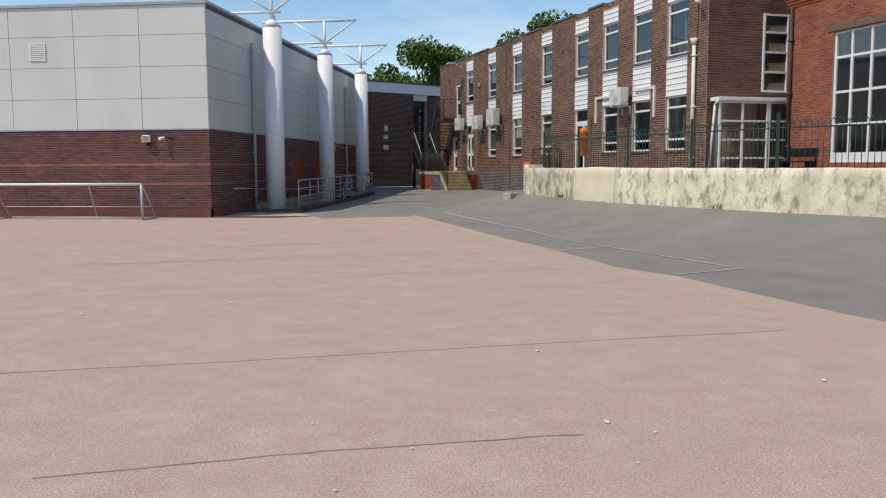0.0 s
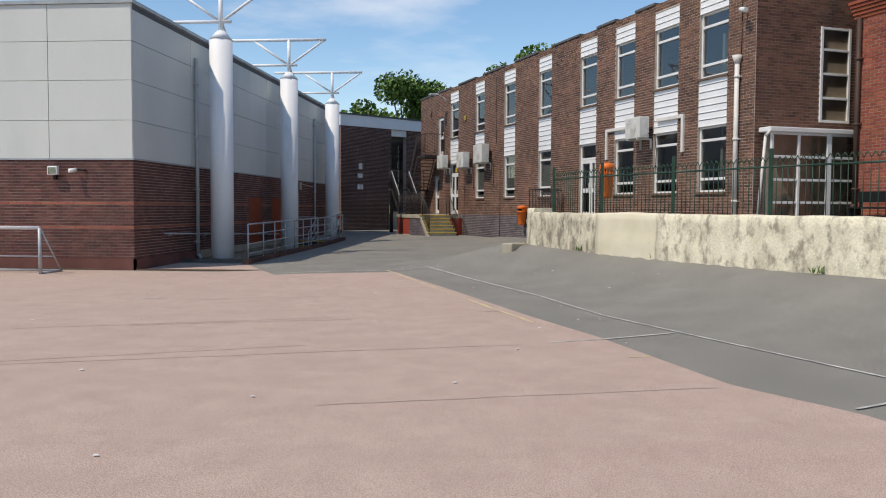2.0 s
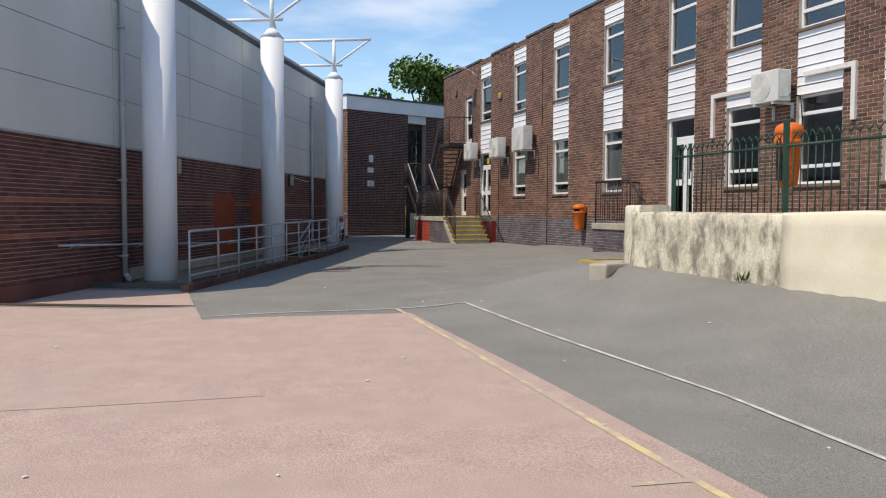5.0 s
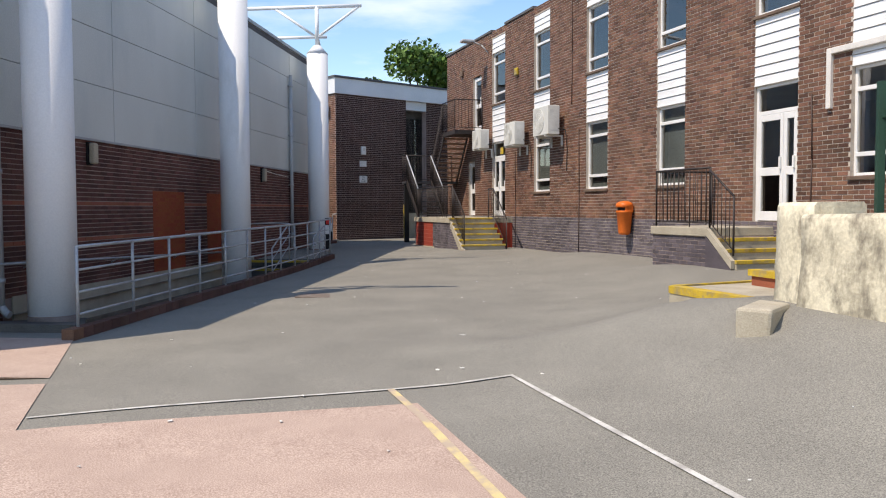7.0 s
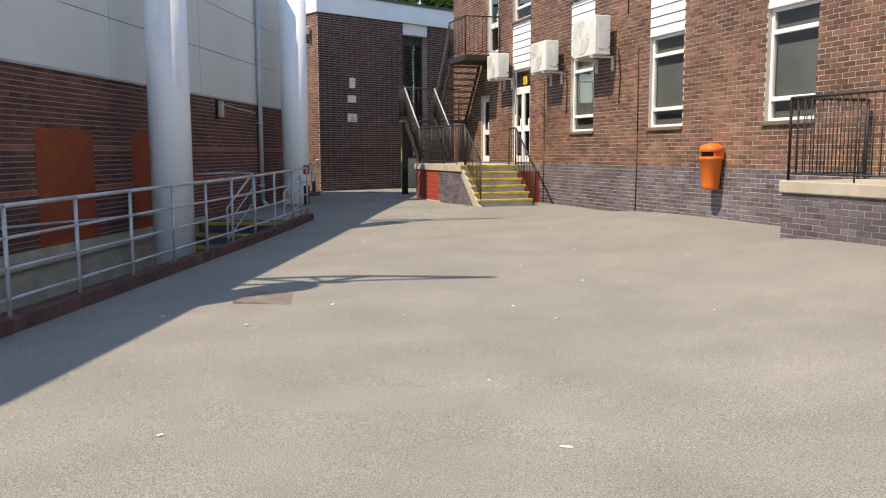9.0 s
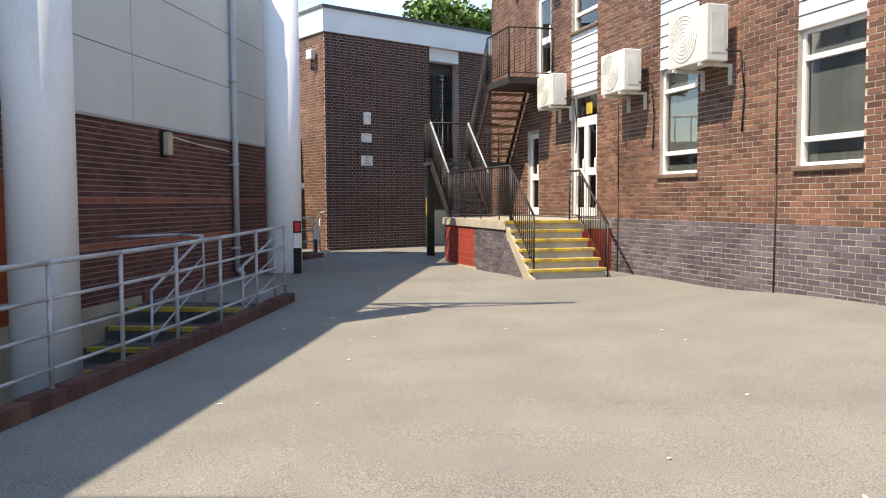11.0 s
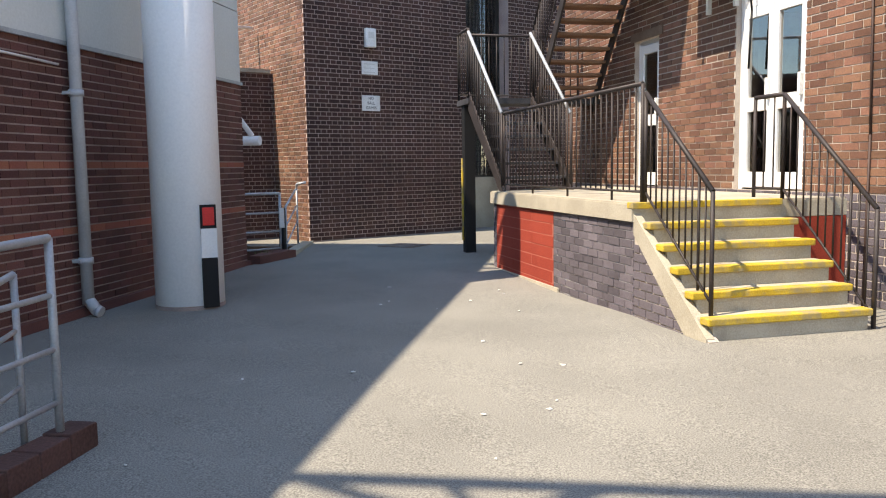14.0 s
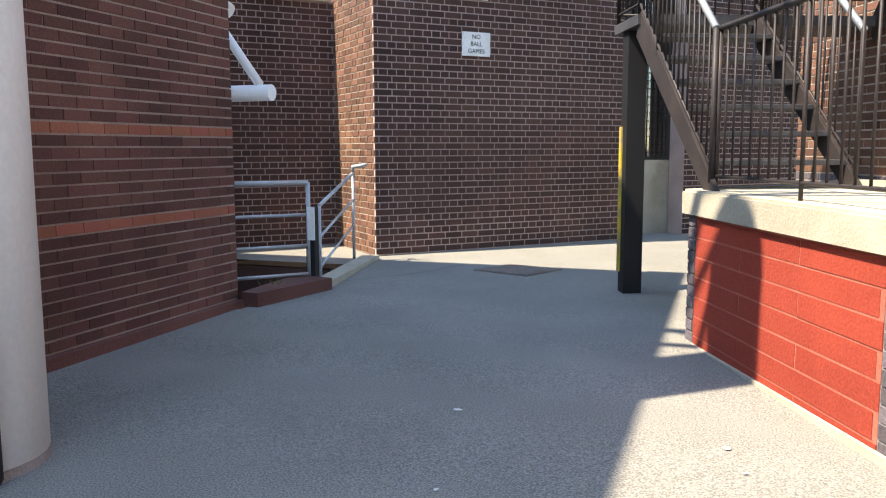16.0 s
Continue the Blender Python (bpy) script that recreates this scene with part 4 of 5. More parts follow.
# ---- air conditioners ----
def aircon(u, z, w, h, d, label):
    t = thing("air_conditioner", label, "air conditioner", FM @ pose(u, -0.18, z), group="wall air conditioners")
    part("case", box(0, w, -d, 0, 0, h, 0.018), AC_CASE, t)
    bm = None
    r = min(w * 0.36, h * 0.42)
    for k in range(6):
        rr = r * (k + 1) / 6
        for s in range(20):
            a, b2 = 2 * math.pi * s / 20, 2 * math.pi * (s + 1) / 20
            bm = tube((w * 0.42 + rr * math.cos(a), -d - 0.012, h / 2 + rr * math.sin(a)), (w * 0.42 + rr * math.cos(b2), -d - 0.012, h / 2 + rr * math.sin(b2)), 0.0035, bm, 4)
    part("fan_grille", bm, AC_GRILLE, t, "grey round fan grille")
    part("fan_recess", tube((w * 0.42, -d - 0.006, h / 2), (w * 0.42, -d + 0.004, h / 2), r, seg=24), AC_CASE, t)
    part("vent_side", box(w - 0.002, w + 0.006, -d * 0.8, -d * 0.2, h * 0.15, h * 0.85), AC_GRILLE, t)
    for x in (w * 0.15, w * 0.82):
        b = box(x, x + 0.04, -d - 0.02, 0.17, -0.05, -0.005)
        b = box(x, x + 0.04, 0.12, 0.17, -0.3, -0.05, 0, b)
        part("bracket", b, AC_CASE, t)
    part("cable", path_tube([(w + 0.01, -0.05, h * 0.2), (w + 0.14, 0.1, h * 0.15), (w + 0.16, 0.15, -0.4), (w + 0.12, 0.15, -1.0)], 0.012, seg=5), BLACK, t, "black cable down the wall")


aircon(-0.22, 3.42, 0.80, 0.64, 0.32, "cream air conditioner on brackets above the narrow door")
aircon(2.72, 3.32, 0.84, 0.70, 0.34, "cream air conditioner on wall brackets")
aircon(4.95, 3.42, 1.0, 0.80, 0.36, "large cream air conditioner with stained fan grille")
aircon(17.45, 3.5, 0.80, 0.62, 0.32, "cream air conditioner between the window bays")


# ---- bins ----
def litter_bin(m, label):
    t = thing("litter_bin", label, "litter bin", m, group="orange litter bins")
    def turned(prof, cap=True):
        b = bmesh.new()
        rings = []
        for r, z in prof:
            rings.append([b.verts.new((r * 1.05 * math.copysign(abs(math.cos(a)) ** 0.85, math.cos(a)), r * 0.9 * math.copysign(abs(math.sin(a)) ** 0.85, math.sin(a)), z)) for a in [2 * math.pi * k / 28 for k in range(28)]])
        for p, q in zip(rings[:-1], rings[1:]):
            for k in range(28):
                b.faces.new((p[k], p[(k + 1) % 28], q[(k + 1) % 28], q[k])).smooth = True
        if cap:
            b.faces.new(rings[0][::-1])
        b.faces.new(rings[-1])
        return b

    part("body", turned([(0.10, 0.0), (0.135, 0.012), (0.15, 0.05), (0.192, 0.40), (0.205, 0.405), (0.208, 0.44), (0.196, 0.445)]), ORANGE, t)
    part("hood", turned([(0.20, 0.505), (0.215, 0.51), (0.213, 0.55), (0.19, 0.585), (0.12, 0.61), (0.02, 0.62)]), ORANGE, t, "rounded orange hood over the posting slot")
    # black plug fills the slot, its colour standing for the shade inside
    part("liner", turned([(0.17, 0.446), (0.17, 0.506)]), BLACK, t, "black fill for the shade inside the posting slot")
    for x0 in (-0.205, 0.165):
        part("hood_stay", box(x0, x0 + 0.04, -0.07, 0.12, 0.42, 0.53, 0.008), ORANGE, t)
    part("hood_back", box(-0.14, 0.14, 0.13, 0.175, 0.42, 0.54, 0.01), ORANGE, t)
    part("mount", box(-0.06, 0.06, 0.155, 0.185, 0.05, 0.45), STEEL, t)
    return t


litter_bin(FM @ pose(9.43, -0.19, 0.76) @ Matrix.Diagonal((0.9, 1, 1.28, 1)), "orange plastic litter bin fixed to the blue brick")
litter_bin(pose(2.61, 23.57, 1.66, 0, 0, FA + 180) @ Matrix.Diagonal((0.72, 0.8, 1.25, 1)), "faded orange litter bin hung on the green fence")

# ---- fence on the terrace ----
fl = offset(WALL, 0.36)
fence = thing("fence", "green bow-topped steel fence along the wall", "fence")
run, total = [], 0
fpts = [(1.55, 25.35)] + fl[2:9]
gapn = 0
for (xa, ya), (xb, yb) in zip(fpts[:-1], fpts[1:]):
    L = math.hypot(xb - xa, yb - ya)
    n = max(1, round(L / 0.115))
    for z in (1.28, 2.12):
        part("rail", tube((xa, ya, z), (xb, yb, z), 0.016, seg=6), GREEN, fence)
    for i in range(n):
        x, y = xa + (xb - xa) * i / n, ya + (yb - ya) * i / n
        x2, y2 = xa + (xb - xa) * (i + 1) / n, ya + (yb - ya) * (i + 1) / n
        if gapn % 20 == 0:
            part("post", box(x - 0.03, x + 0.03, y - 0.03, y + 0.03, 1.06, 2.42, 0.004), GREEN, fence)
        else:
            mx, my = (x + x2) / 2, (y + y2) / 2
            part("bow_bar", path_tube([(x, y, 1.2), (x, y, 2.2), (mx, my, 2.28), (x2, y2, 2.2)], 0.008, seg=5), GREEN, fence)
        gapn += 1


# ---- columns with trusses ----
def column(y, marker):
    t = thing("column", "tall round white column carrying a tubular roof truss", "column", pose(-8.1, y, 0), group="hall columns")
    part("shaft", tube((0, 0, -1.4), (0, 0, 6.36), 0.335, seg=48), COLUMN, t)
    part("cap", tube((0, 0, 6.36), (0, 0, 6.62), 0.345, seg=40, r2=0.12), COLUMN, t, "white conical cap")
    if y != 36.65:
        part("base_ring", tube((0, 0, -0.4), (0, 0, ground_z(-7.6, y) + 0.04), 0.339, seg=40), DIRT, t, "dirt-stained foot")
    tr = new("truss")
    tr.parent = t
    part("top_chord", tube((-2.8, 0, 7.86), (1.45, 0, 7.86), 0.06, seg=12), COLUMN, tr)
    part("low_chord", tube((-2.2, 0, 6.9), (0.32, 0, 6.9), 0.05, seg=12), COLUMN, tr)
    part("king_post", tube((0, 0, 6.6), (0, 0, 7.86), 0.065, seg=12), COLUMN, tr)
    part("strut", tube((0.05, 0, 6.92), (1.38, 0, 7.84), 0.042, seg=10), COLUMN, tr)
    part("strut", tube((-0.05, 0, 6.92), (-1.38, 0, 7.84), 0.042, seg=10), COLUMN, tr)
    part("strut", tube((0, -0.0, 7.0), (0, 0.6, 6.5), 0.03, seg=8), COLUMN, tr)
    if marker:
        pl = new("marker_plate")
        pl.parent = t
        pl.rotation_euler = (0, 0, radians(36))
        part("band", box(0.07, 0.22, -0.352, -0.3, 0.10, 0.585), BLACK, pl, "black band")
        part("band", box(0.07, 0.22, -0.352, -0.3, 0.587, 0.87), WHITE, pl, "white band")
        part("band", box(0.07, 0.22, -0.350, -0.3, 0.872, 1.10), BLACK, pl, "black band")
        part("reflector", box(0.09, 0.20, -0.358, -0.35, 0.90, 1.075, 0.004), RED_REF, pl, "red reflector")


for y, mk in ((29.27, False), (36.65, False), (44.2, True)):
    column(y, mk)

# ---- sunken ramp, kerb and railings ----
ramp_t = thing("sunken_ramp", "sunken concrete ramp beside the hall", "ramp", kind="structure")
# floor, walls and steps coloured near-black for the shade down in the ramp
part("ramp_floor", side_prism([(27.9, -0.05), (34.0, -0.75), (38.0, -0.75), (38.0, -1.3), (27.9, -1.3)], -8.85, KX - 0.1), SHADE_DARK, ramp_t).matrix_world = Matrix(((0, 1, 0, 0), (1, 0, 0, 0), (0, 0, 1, 0), (0, 0, 0, 1)))
part("side_wall", box(KX - 0.12, KX - 0.1, 27.9, KY1, -1.3, 0.03), SHADE_DARK, ramp_t)
for i in range(4):
    y = 38.0 + 0.52 * i
    z = -0.75 + 0.19 * (i + 1)
    part("step", box(-8.85, KX - 0.12, y, 40.4, z - 0.19, z - 0.002 * i), SHADE_DARK, ramp_t)
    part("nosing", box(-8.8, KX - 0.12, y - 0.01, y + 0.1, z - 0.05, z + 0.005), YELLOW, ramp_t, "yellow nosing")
part("end_wall", box(-8.85, KX - 0.12, 40.05, 40.4, -1.3, 0.012), SHADE_DARK, ramp_t)
kerb = thing("ramp_kerb", "low red brick kerb along the ramp edge", "kerb", kind="structure")
n = 58
for i in range(n):
    y0 = KY0 + (KY1 - KY0) * i / n
    y1 = KY0 + (KY1 - KY0) * (i + 1) / n - 0.01
    g = ground_z(KX, (y0 + y1) / 2)
    part("brick", box(KX - 0.11, KX + 0.05, y0, y1, g - 0.12, g + 0.13 + random.uniform(-0.003, 0.003), 0.006), BRICK[1] if i == 0 else KERB, kerb)
    part("joint", box(KX - 0.105, KX + 0.045, y0 + 0.001, y1 + 0.009, g - 0.2, g + 0.12), KERB, kerb)
gr = thing("ramp_railing", "grey galvanised tube railing on the brick kerb", "railing")


def rail_run(t, pts, levels, r=0.022, posts=True):
    for a, b in zip(pts[:-1], pts[1:]):
        for k, h in enumerate(levels):
            part("rail", tube((a[0], a[1], a[2] + h), (b[0], b[1], b[2] + h), r if k == 0 else r * 0.72, seg=8), RAIL, t)
    if posts:
        for p in pts:
            part("post", tube((p[0], p[1], p[2] - 0.03), (p[0], p[1], p[2] + levels[0]), r * 0.95, seg=8), RAIL, t)


py = [27.6, 29.0, 30.15, 31.3, 32.45, 33.6, 34.7, 35.75, 36.83, 37.94, 39.1, 40.22]
rail_run(gr, [(KX - 0.04, y, ground_z(KX, y) + 0.13) for y in py], (0.97, 0.69, 0.42, 0.15))
gi = thing("inner_railing", "grey tube handrail with sloping bars inside the ramp", "railing")
rail_run(gi, [(-7.75, 38.2, -0.55), (-7.75, 39.7, 0.05)], (0.95, 0.66, 0.36), 0.02)
part("rail", path_tube([(-7.75, 39.7, 1.0), (-8.1, 39.7, 1.02), (-8.75, 39.2, 1.0)], 0.02), RAIL, gi)
rail_run(gi, [(KX - 0.15, 38.9, -0.2), (KX - 0.15, 40.1, 0.1)], (0.85, 0.58, 0.3), 0.018)
wh = thing("wall_handrail", "thin grey handrail fixed along the hall wall", "handrail")
part("rail", tube((-8.76, 26.7, 0.70), (-8.76, 37.5, 0.35), 0.022), RAIL, wh)
for y in (27.2, 29.8, 32.4, 35.0):
    part("bracket", tube((-8.89, y, 0.62 - 0.032 * (y - 26.7)), (-8.76, y, 0.70 - 0.0324 * (y - 26.7)), 0.012), RAIL, wh)


# ---- hall fittings ----
def downpipe(m, top, foot, mat, r, label, kick=True):
    t = thing("downpipe", label, "downpipe", m)
    part("pipe", tube((0, 0, foot + 0.12), (0, 0, top), r, seg=14), mat, t)
    part("shoe", path_tube([(0, 0, foot + 0.16), (0, -0.08, foot + 0.06), (0, -0.13, foot + 0.04)], r, seg=12), mat, t)
    z = foot + 0.5
    while z < top:
        b = tube((0, 0, z), (0, 0, z + 0.06), r * 1.25, seg=14)
        b = box(-r * 1.6, r * 1.6, 0.0, 0.09, z + 0.015, z + 0.045, 0, b)
        part("bracket", b, mat, t)
        z += 1.55
    return t


for y, tp in ((29.12, 5.8), (43.55, 5.6)):
    downpipe(Matrix(((0, -1, 0, WX + 0.09), (1, 0, 0, y), (0, 0, 1, 0), (0, 0, 0, 1))), tp, ground_z(-8.5, y), PIPE, 0.055, "grey round downpipe on the hall wall")


def wall_lamp(m, label):
    t = thing("wall_lamp", label, "wall lamp", m, group="hall wall lamps")
    part("backplate", box(-0.09, 0.09, -0.04, 0, -0.2, 0.2, 0.01), BLACK, t)
    part("diffuser", box(-0.075, 0.075, -0.15, -0.04, -0.18, 0.18, 0.03), TAN, t, "tan ribbed diffuser")


for y in (31.7, 40.85):
    wall_lamp(Matrix(((0, -1, 0, WX + 0.006), (1, 0, 0, y), (0, 0, 1, 2.36), (0, 0, 0, 1))), "cream bulkhead lamp under the cladding")
cbl = thing("conduit", "thin pale conduit sagging below the cladding", "conduit")
part("cable", path_tube([(WX + 0.03, 41.0, 2.5), (WX + 0.03, 42.2, 2.43), (WX + 0.03, 43.4, 2.4)], 0.012, seg=6), PIPE_W, cbl)

# front wall: security lamp, camera and vent
fl2 = thing("flood_light", "small square floodlight on the brick front", "floodlight", pose(-10.9, WY0 - 0.01, 2.2))
part("head", box(-0.13, 0.13, -0.2, -0.08, 0, 0.22, 0.02), CAMCASE, fl2)
part("lens", box(-0.1, 0.1, -0.205, -0.2, 0.03, 0.19), GLASS, fl2)
part("bracket", box(-0.04, 0.04, -0.08, 0, -0.12, 0.1, 0.01), BLACK, fl2)
sc = thing("security_camera", "white bullet camera on a short arm", "security camera", pose(-10.35, WY0 - 0.01, 2.3))
part("body", tube((-0.08, -0.25, 0.0), (0.04, -0.1, 0.03), 0.05, seg=12), CAMCASE, sc)
part("arm", path_tube([(0, -0.15, 0.03), (0.15, -0.1, 0.03), (0.25, 0.0, 0.02)], 0.018, seg=8), BLACK, sc)
vt = thing("wall_vent", "white louvred vent in the cladding", "vent", pose(-14.75, WY0 - 0.012, 4.8))
part("frame", cells(0, 0.55, 0, 0.55, [(0.04, 0.51, 0.04, 0.51)], -0.03, 0.0), WHITE, vt)
for i in range(7):
    part("slat", box(0.04, 0.51, -0.03, -0.012, 0.05 + 0.066 * i, 0.09 + 0.066 * i), WHITE, vt)


# ---- goal ----
goal = thing("goal_frame", "low white-topped metal five-a-side goal frame", "goal", pose(-10.35, 23.5, ground_z(-10.3, 23.5)))
part("crossbar", tube((-4.8, 0, 1.08), (0, 0, 1.08), 0.04, seg=12), WHITE, goal, "white crossbar")
for x in (-4.8, 0):
    part("post", tube((x, 0, 0), (x, 0, 1.08), 0.04, seg=12), RAIL, goal)
    part("base_bar", tube((x, 0, 0.03), (x, 0.9, 0.03), 0.025, seg=10), RAIL, goal)
    part("back_stay", tube((x, 0.88, 0.03), (x, 0.05, 1.05), 0.02, seg=10), RAIL, goal)
part("rear_bar", tube((-4.8, 0.9, 0.03), (0, 0.9, 0.03), 0.025, seg=10), RAIL, goal)
part("rear_bar", tube((-4.8, 0.6, 0.38), (0, 0.6, 0.38), 0.015, seg=10), RAIL, goal)
part("centre_post", tube((-1.7, 0.45, 0.1), (-1.7, 0.05, 1.05), 0.02, seg=10), RAIL, goal)

# ---- end block ----
EC, EA = (-9.0, 50.38), 46.5
EM = pose(*EC, 0, 0, 0, EA)
endb = thing("end_block", "brown brick end block, front coloured dark for shade, white fascia", "building", EM, kind="structure")
EL = 3.55
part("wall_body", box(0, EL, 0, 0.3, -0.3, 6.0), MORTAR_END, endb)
# its sunlit flank, in the lighter brick; the front's brick is darkened for shade
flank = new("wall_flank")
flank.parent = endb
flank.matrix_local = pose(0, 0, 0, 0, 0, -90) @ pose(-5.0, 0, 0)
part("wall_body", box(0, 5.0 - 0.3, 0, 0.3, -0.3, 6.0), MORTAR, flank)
# upper recess wall takes the same near-black colour in place of shade
part("recess_wall", box(EL, EL + 1.7, 0.5, 0.7, 1.2, 6.0), SHADE_DARK, endb, "wall behind the mesh window, coloured dark for the recess's shade")
part("recess_wall", box(EL, EL + 1.7, 0.42, 0.7, -0.3, 1.2), CONCRETE, endb, "grey rendered wall below the window")
part("pier", box(EL + 1.2, EL + 6.5, 0.1, 0.4, -0.3, 6.0), MORTAR_END, endb, "brown brick pier")
part("side", box(EL - 0.3, EL, 0.3, 0.7, -0.3, 6.0), MORTAR, endb)
part("fascia", box(-0.06, EL + 6.5, -0.05, 0.35, 6.0, 6.62), FASCIA, endb, "white fascia board")
part("fascia", box(-0.06, 0.3, 0.351, 5, 6.0, 6.62), FASCIA, endb, "white fascia board")
part("panel", box(EL + 0.02, EL + 1.2, 0.1, 0.42, 5.62, 5.99), FASCIA, endb, "white panel over the window")
part("roof_edge", box(-0.1, EL + 6.5, -0.1, 5, 6.62, 6.7), ROOF, endb, "dark roof edge")
gwin = new("grille_window")
gwin.parent = endb
part("pane", sheet_pane(EL + 0.06, EL + 1.14, 0.46, 0.47, 1.25, 5.3), GLASS, gwin)
b = None
for i in range(12):
    b = box(EL + 0.06 + 0.098 * i, EL + 0.075 + 0.098 * i, 0.42, 0.435, 1.25, 5.3, 0, b)
for i in range(36):
    b = box(EL + 0.06, EL + 1.15, 0.425, 0.43, 1.3 + 0.112 * i, 1.312 + 0.112 * i, 0, b)
part("mesh_guard", b, STEEL, gwin, "dark wire mesh guard")


def sign(u, z, w, h, label, words=None, rows=3):
    t = thing("wall_sign", label, "sign", EM @ pose(u, -0.012, z))
    part("plate", box(-w / 2, w / 2, -0.012, 0, 0, h, 0.002), CAMCASE, t)
    if words:
        for i, wd in enumerate(words):
            letters(wd, h * 0.26, INK, t, (0, -0.014, h * (0.8 - 0.3 * i)))
    else:
        text_bars(t, w, h, rows, AC_GRILLE, -0.012)


sign(1.31, 2.465, 0.38, 0.28, "white sign reading no ball games", ("NO", "BALL", "GAMES"))
sign(1.30, 3.12, 0.34, 0.24, "small white notice with grey print")
al = thing("alarm_box", "white alarm box high on the brick", "alarm box", EM @ pose(1.30, -0.01, 3.6))
part("case", box(-0.11, 0.11, -0.09, 0, 0, 0.34, 0.02), CAMCASE, al)
part("panel", box(-0.06, 0.06, -0.096, -0.09, 0.16, 0.27, 0.004), AC_GRILLE, al)
sp = thing("floodlight", "cream floodlight high on the brick flank", "floodlight", EM @ pose(-0.012, 0.5, 5.3, 0, 0, -90))
part("head", box(-0.14, 0.14, -0.2, -0.05, 0, 0.28, 0.03), AC_CASE, sp)
part("arm", path_tube([(0, -0.03, -0.2), (0, -0.1, -0.25), (0.05, -0.12, 0.0)], 0.02), STEEL, sp)

# corner between the hall and the end block, its shade painted as dark brick
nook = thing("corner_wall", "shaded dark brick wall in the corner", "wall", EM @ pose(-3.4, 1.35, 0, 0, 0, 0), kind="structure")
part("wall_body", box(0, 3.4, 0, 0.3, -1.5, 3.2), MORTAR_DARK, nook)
part("coping", box(-0.05, 3.35, -0.06, 0.36, 3.2, 3.27), CONCRETE, nook)
wr = thing("roof_railing", "white railing on the low roof behind the corner", "railing", EM @ pose(-3.4, 1.9, 3.0))
for i in range(6):
    part("bar", tube((0.3 + 0.5 * i, 0, 0), (0.3 + 0.5 * i, 0, 1.1), 0.025), WHITE, wr)
part("top_rail", tube((0.2, 0, 1.1), (3.3, 0, 1.1), 0.03), WHITE, wr)
cano = thing("canopy_frame", "white tubular bracket canopy behind the hall corner", "canopy", pose(-9.3, 47.75, 0))
part("arm", tube((-0.6, 0.25, 1.85), (0.42, 0.25, 1.85), 0.07, seg=14), COLUMN, cano)
part("arm", tube((-0.6, 0.25, 2.95), (0.02, 0.25, 2.55), 0.07, seg=14), COLUMN, cano)
for z in (1.85, 2.95):
    part("wall_fixing", tube((-0.55, -0.36, z), (-0.55, 0.25, z), 0.045, seg=10), COLUMN, cano)
part("brace", tube((-0.2, 0.25, 2.6), (0.3, 0.25, 1.92), 0.04, seg=10), COLUMN, cano)
nr = thing("corner_railing", "grey tube railing round the corner stairwell", "railing")
rail_run(nr, [(-9.3, 47.75, 0.12), (-8.75, 48.35, 0.12)], (0.95, 0.66, 0.38, 0.12))
part("post", box(-8.78, -8.69, 48.34, 48.43, 0.05, 0.85, 0.01), BLACK, nr, "black square post with white plate")
part("plate", box(-8.75, -8.68, 48.325, 48.337, 0.55, 0.85), WHITE, nr)
rail_run(nr, [(-8.72, 48.5, -0.1), (-9.05, 49.9, 0.16)], (0.95, 0.66, 0.38), 0.018)
part("rail", path_tube([(-9.05, 49.9, 1.12), (-9.0, 49.8, 1.18), (-8.85, 49.82, 1.2)], 0.02), RAIL, nr)
tagged(obj("kerb_edge", prism([(-8.72, 48.35), (-8.55, 48.4), (-8.88, 50.2), (-9.05, 50.1)], 0.0, 0.18), CONCRETE), "pale concrete kerb beside the corner railing", "kerb", kind="structure")
tagged(obj("kerb_edge_brick", prism([(-8.86, 47.4), (-8.7, 47.4), (-8.5, 48.3), (-8.9, 48.4)], 0.0, 0.22), BRICK_D[0]), "low brick kerb at the hall corner", "kerb", kind="structure")

# sunken stairwell behind the corner railing, wall colour darkened for its shade
pit = thing("stairwell", "sunken brick stairwell behind the corner railing, walls coloured dark for shade", "stairwell", kind="structure")
part("pit_floor", box(-11.3, -8.75, 47.2, 50.0, -1.6, -1.45), CONCRETE, pit)
part("pit_wall", box(-8.8, -8.7, 47.4, 49.75, -1.45, 0.055), BRICK_SHADE[0], pit)
part("pit_wall", box(-11.2, -11.0, 47.4, 49.75, -1.45, 0.04), BRICK_SHADE[0], pit)
part("pit_wall", box(-11.0, -8.8, 49.7, 49.85, -1.45, 0.05), BRICK_SHADE[0], pit)
part("pit_wall", box(-11.0, -8.8, 47.3, 47.41, -1.45, 0.05), BRICK_SHADE[0], pit)
for i in range(7):
    part("step", box(-9.05 - 0.26 * (i + 1), -9.05 - 0.26 * i, 47.45, 49.65, -1.45, -0.18 * (i + 1)), CONCRETE, pit)

# ---- small wall fittings on the teaching block ----
dp = downpipe(FM @ pose(21.95, -0.09, 0), 5.1, 1.1, PIPE_W, 0.06, "dirty white downpipe with a hopper near the corner")
part("hopper", tube((0, 0, 5.05), (0, 0, 5.25), 0.07, seg=12, r2=0.13), PIPE_W, dp)
for u, z0, z1 in ((15.55, 3.0, 3.98), (19.62, 3.0, 4.05)):
    t = thing("trunking", "white pipe trunking beside the air conditioner", "trunking", FM)
    b = box(u, u + 0.1, -0.07, 0, z0, z1, 0.01)
    b = box(u + 0.1 if u < 17 else u - 1.2, u + 1.7 if u < 17 else u, -0.07, 0, z1 - 0.1, z1, 0.01, b)
    part("trunk", b, PIPE_W, t)
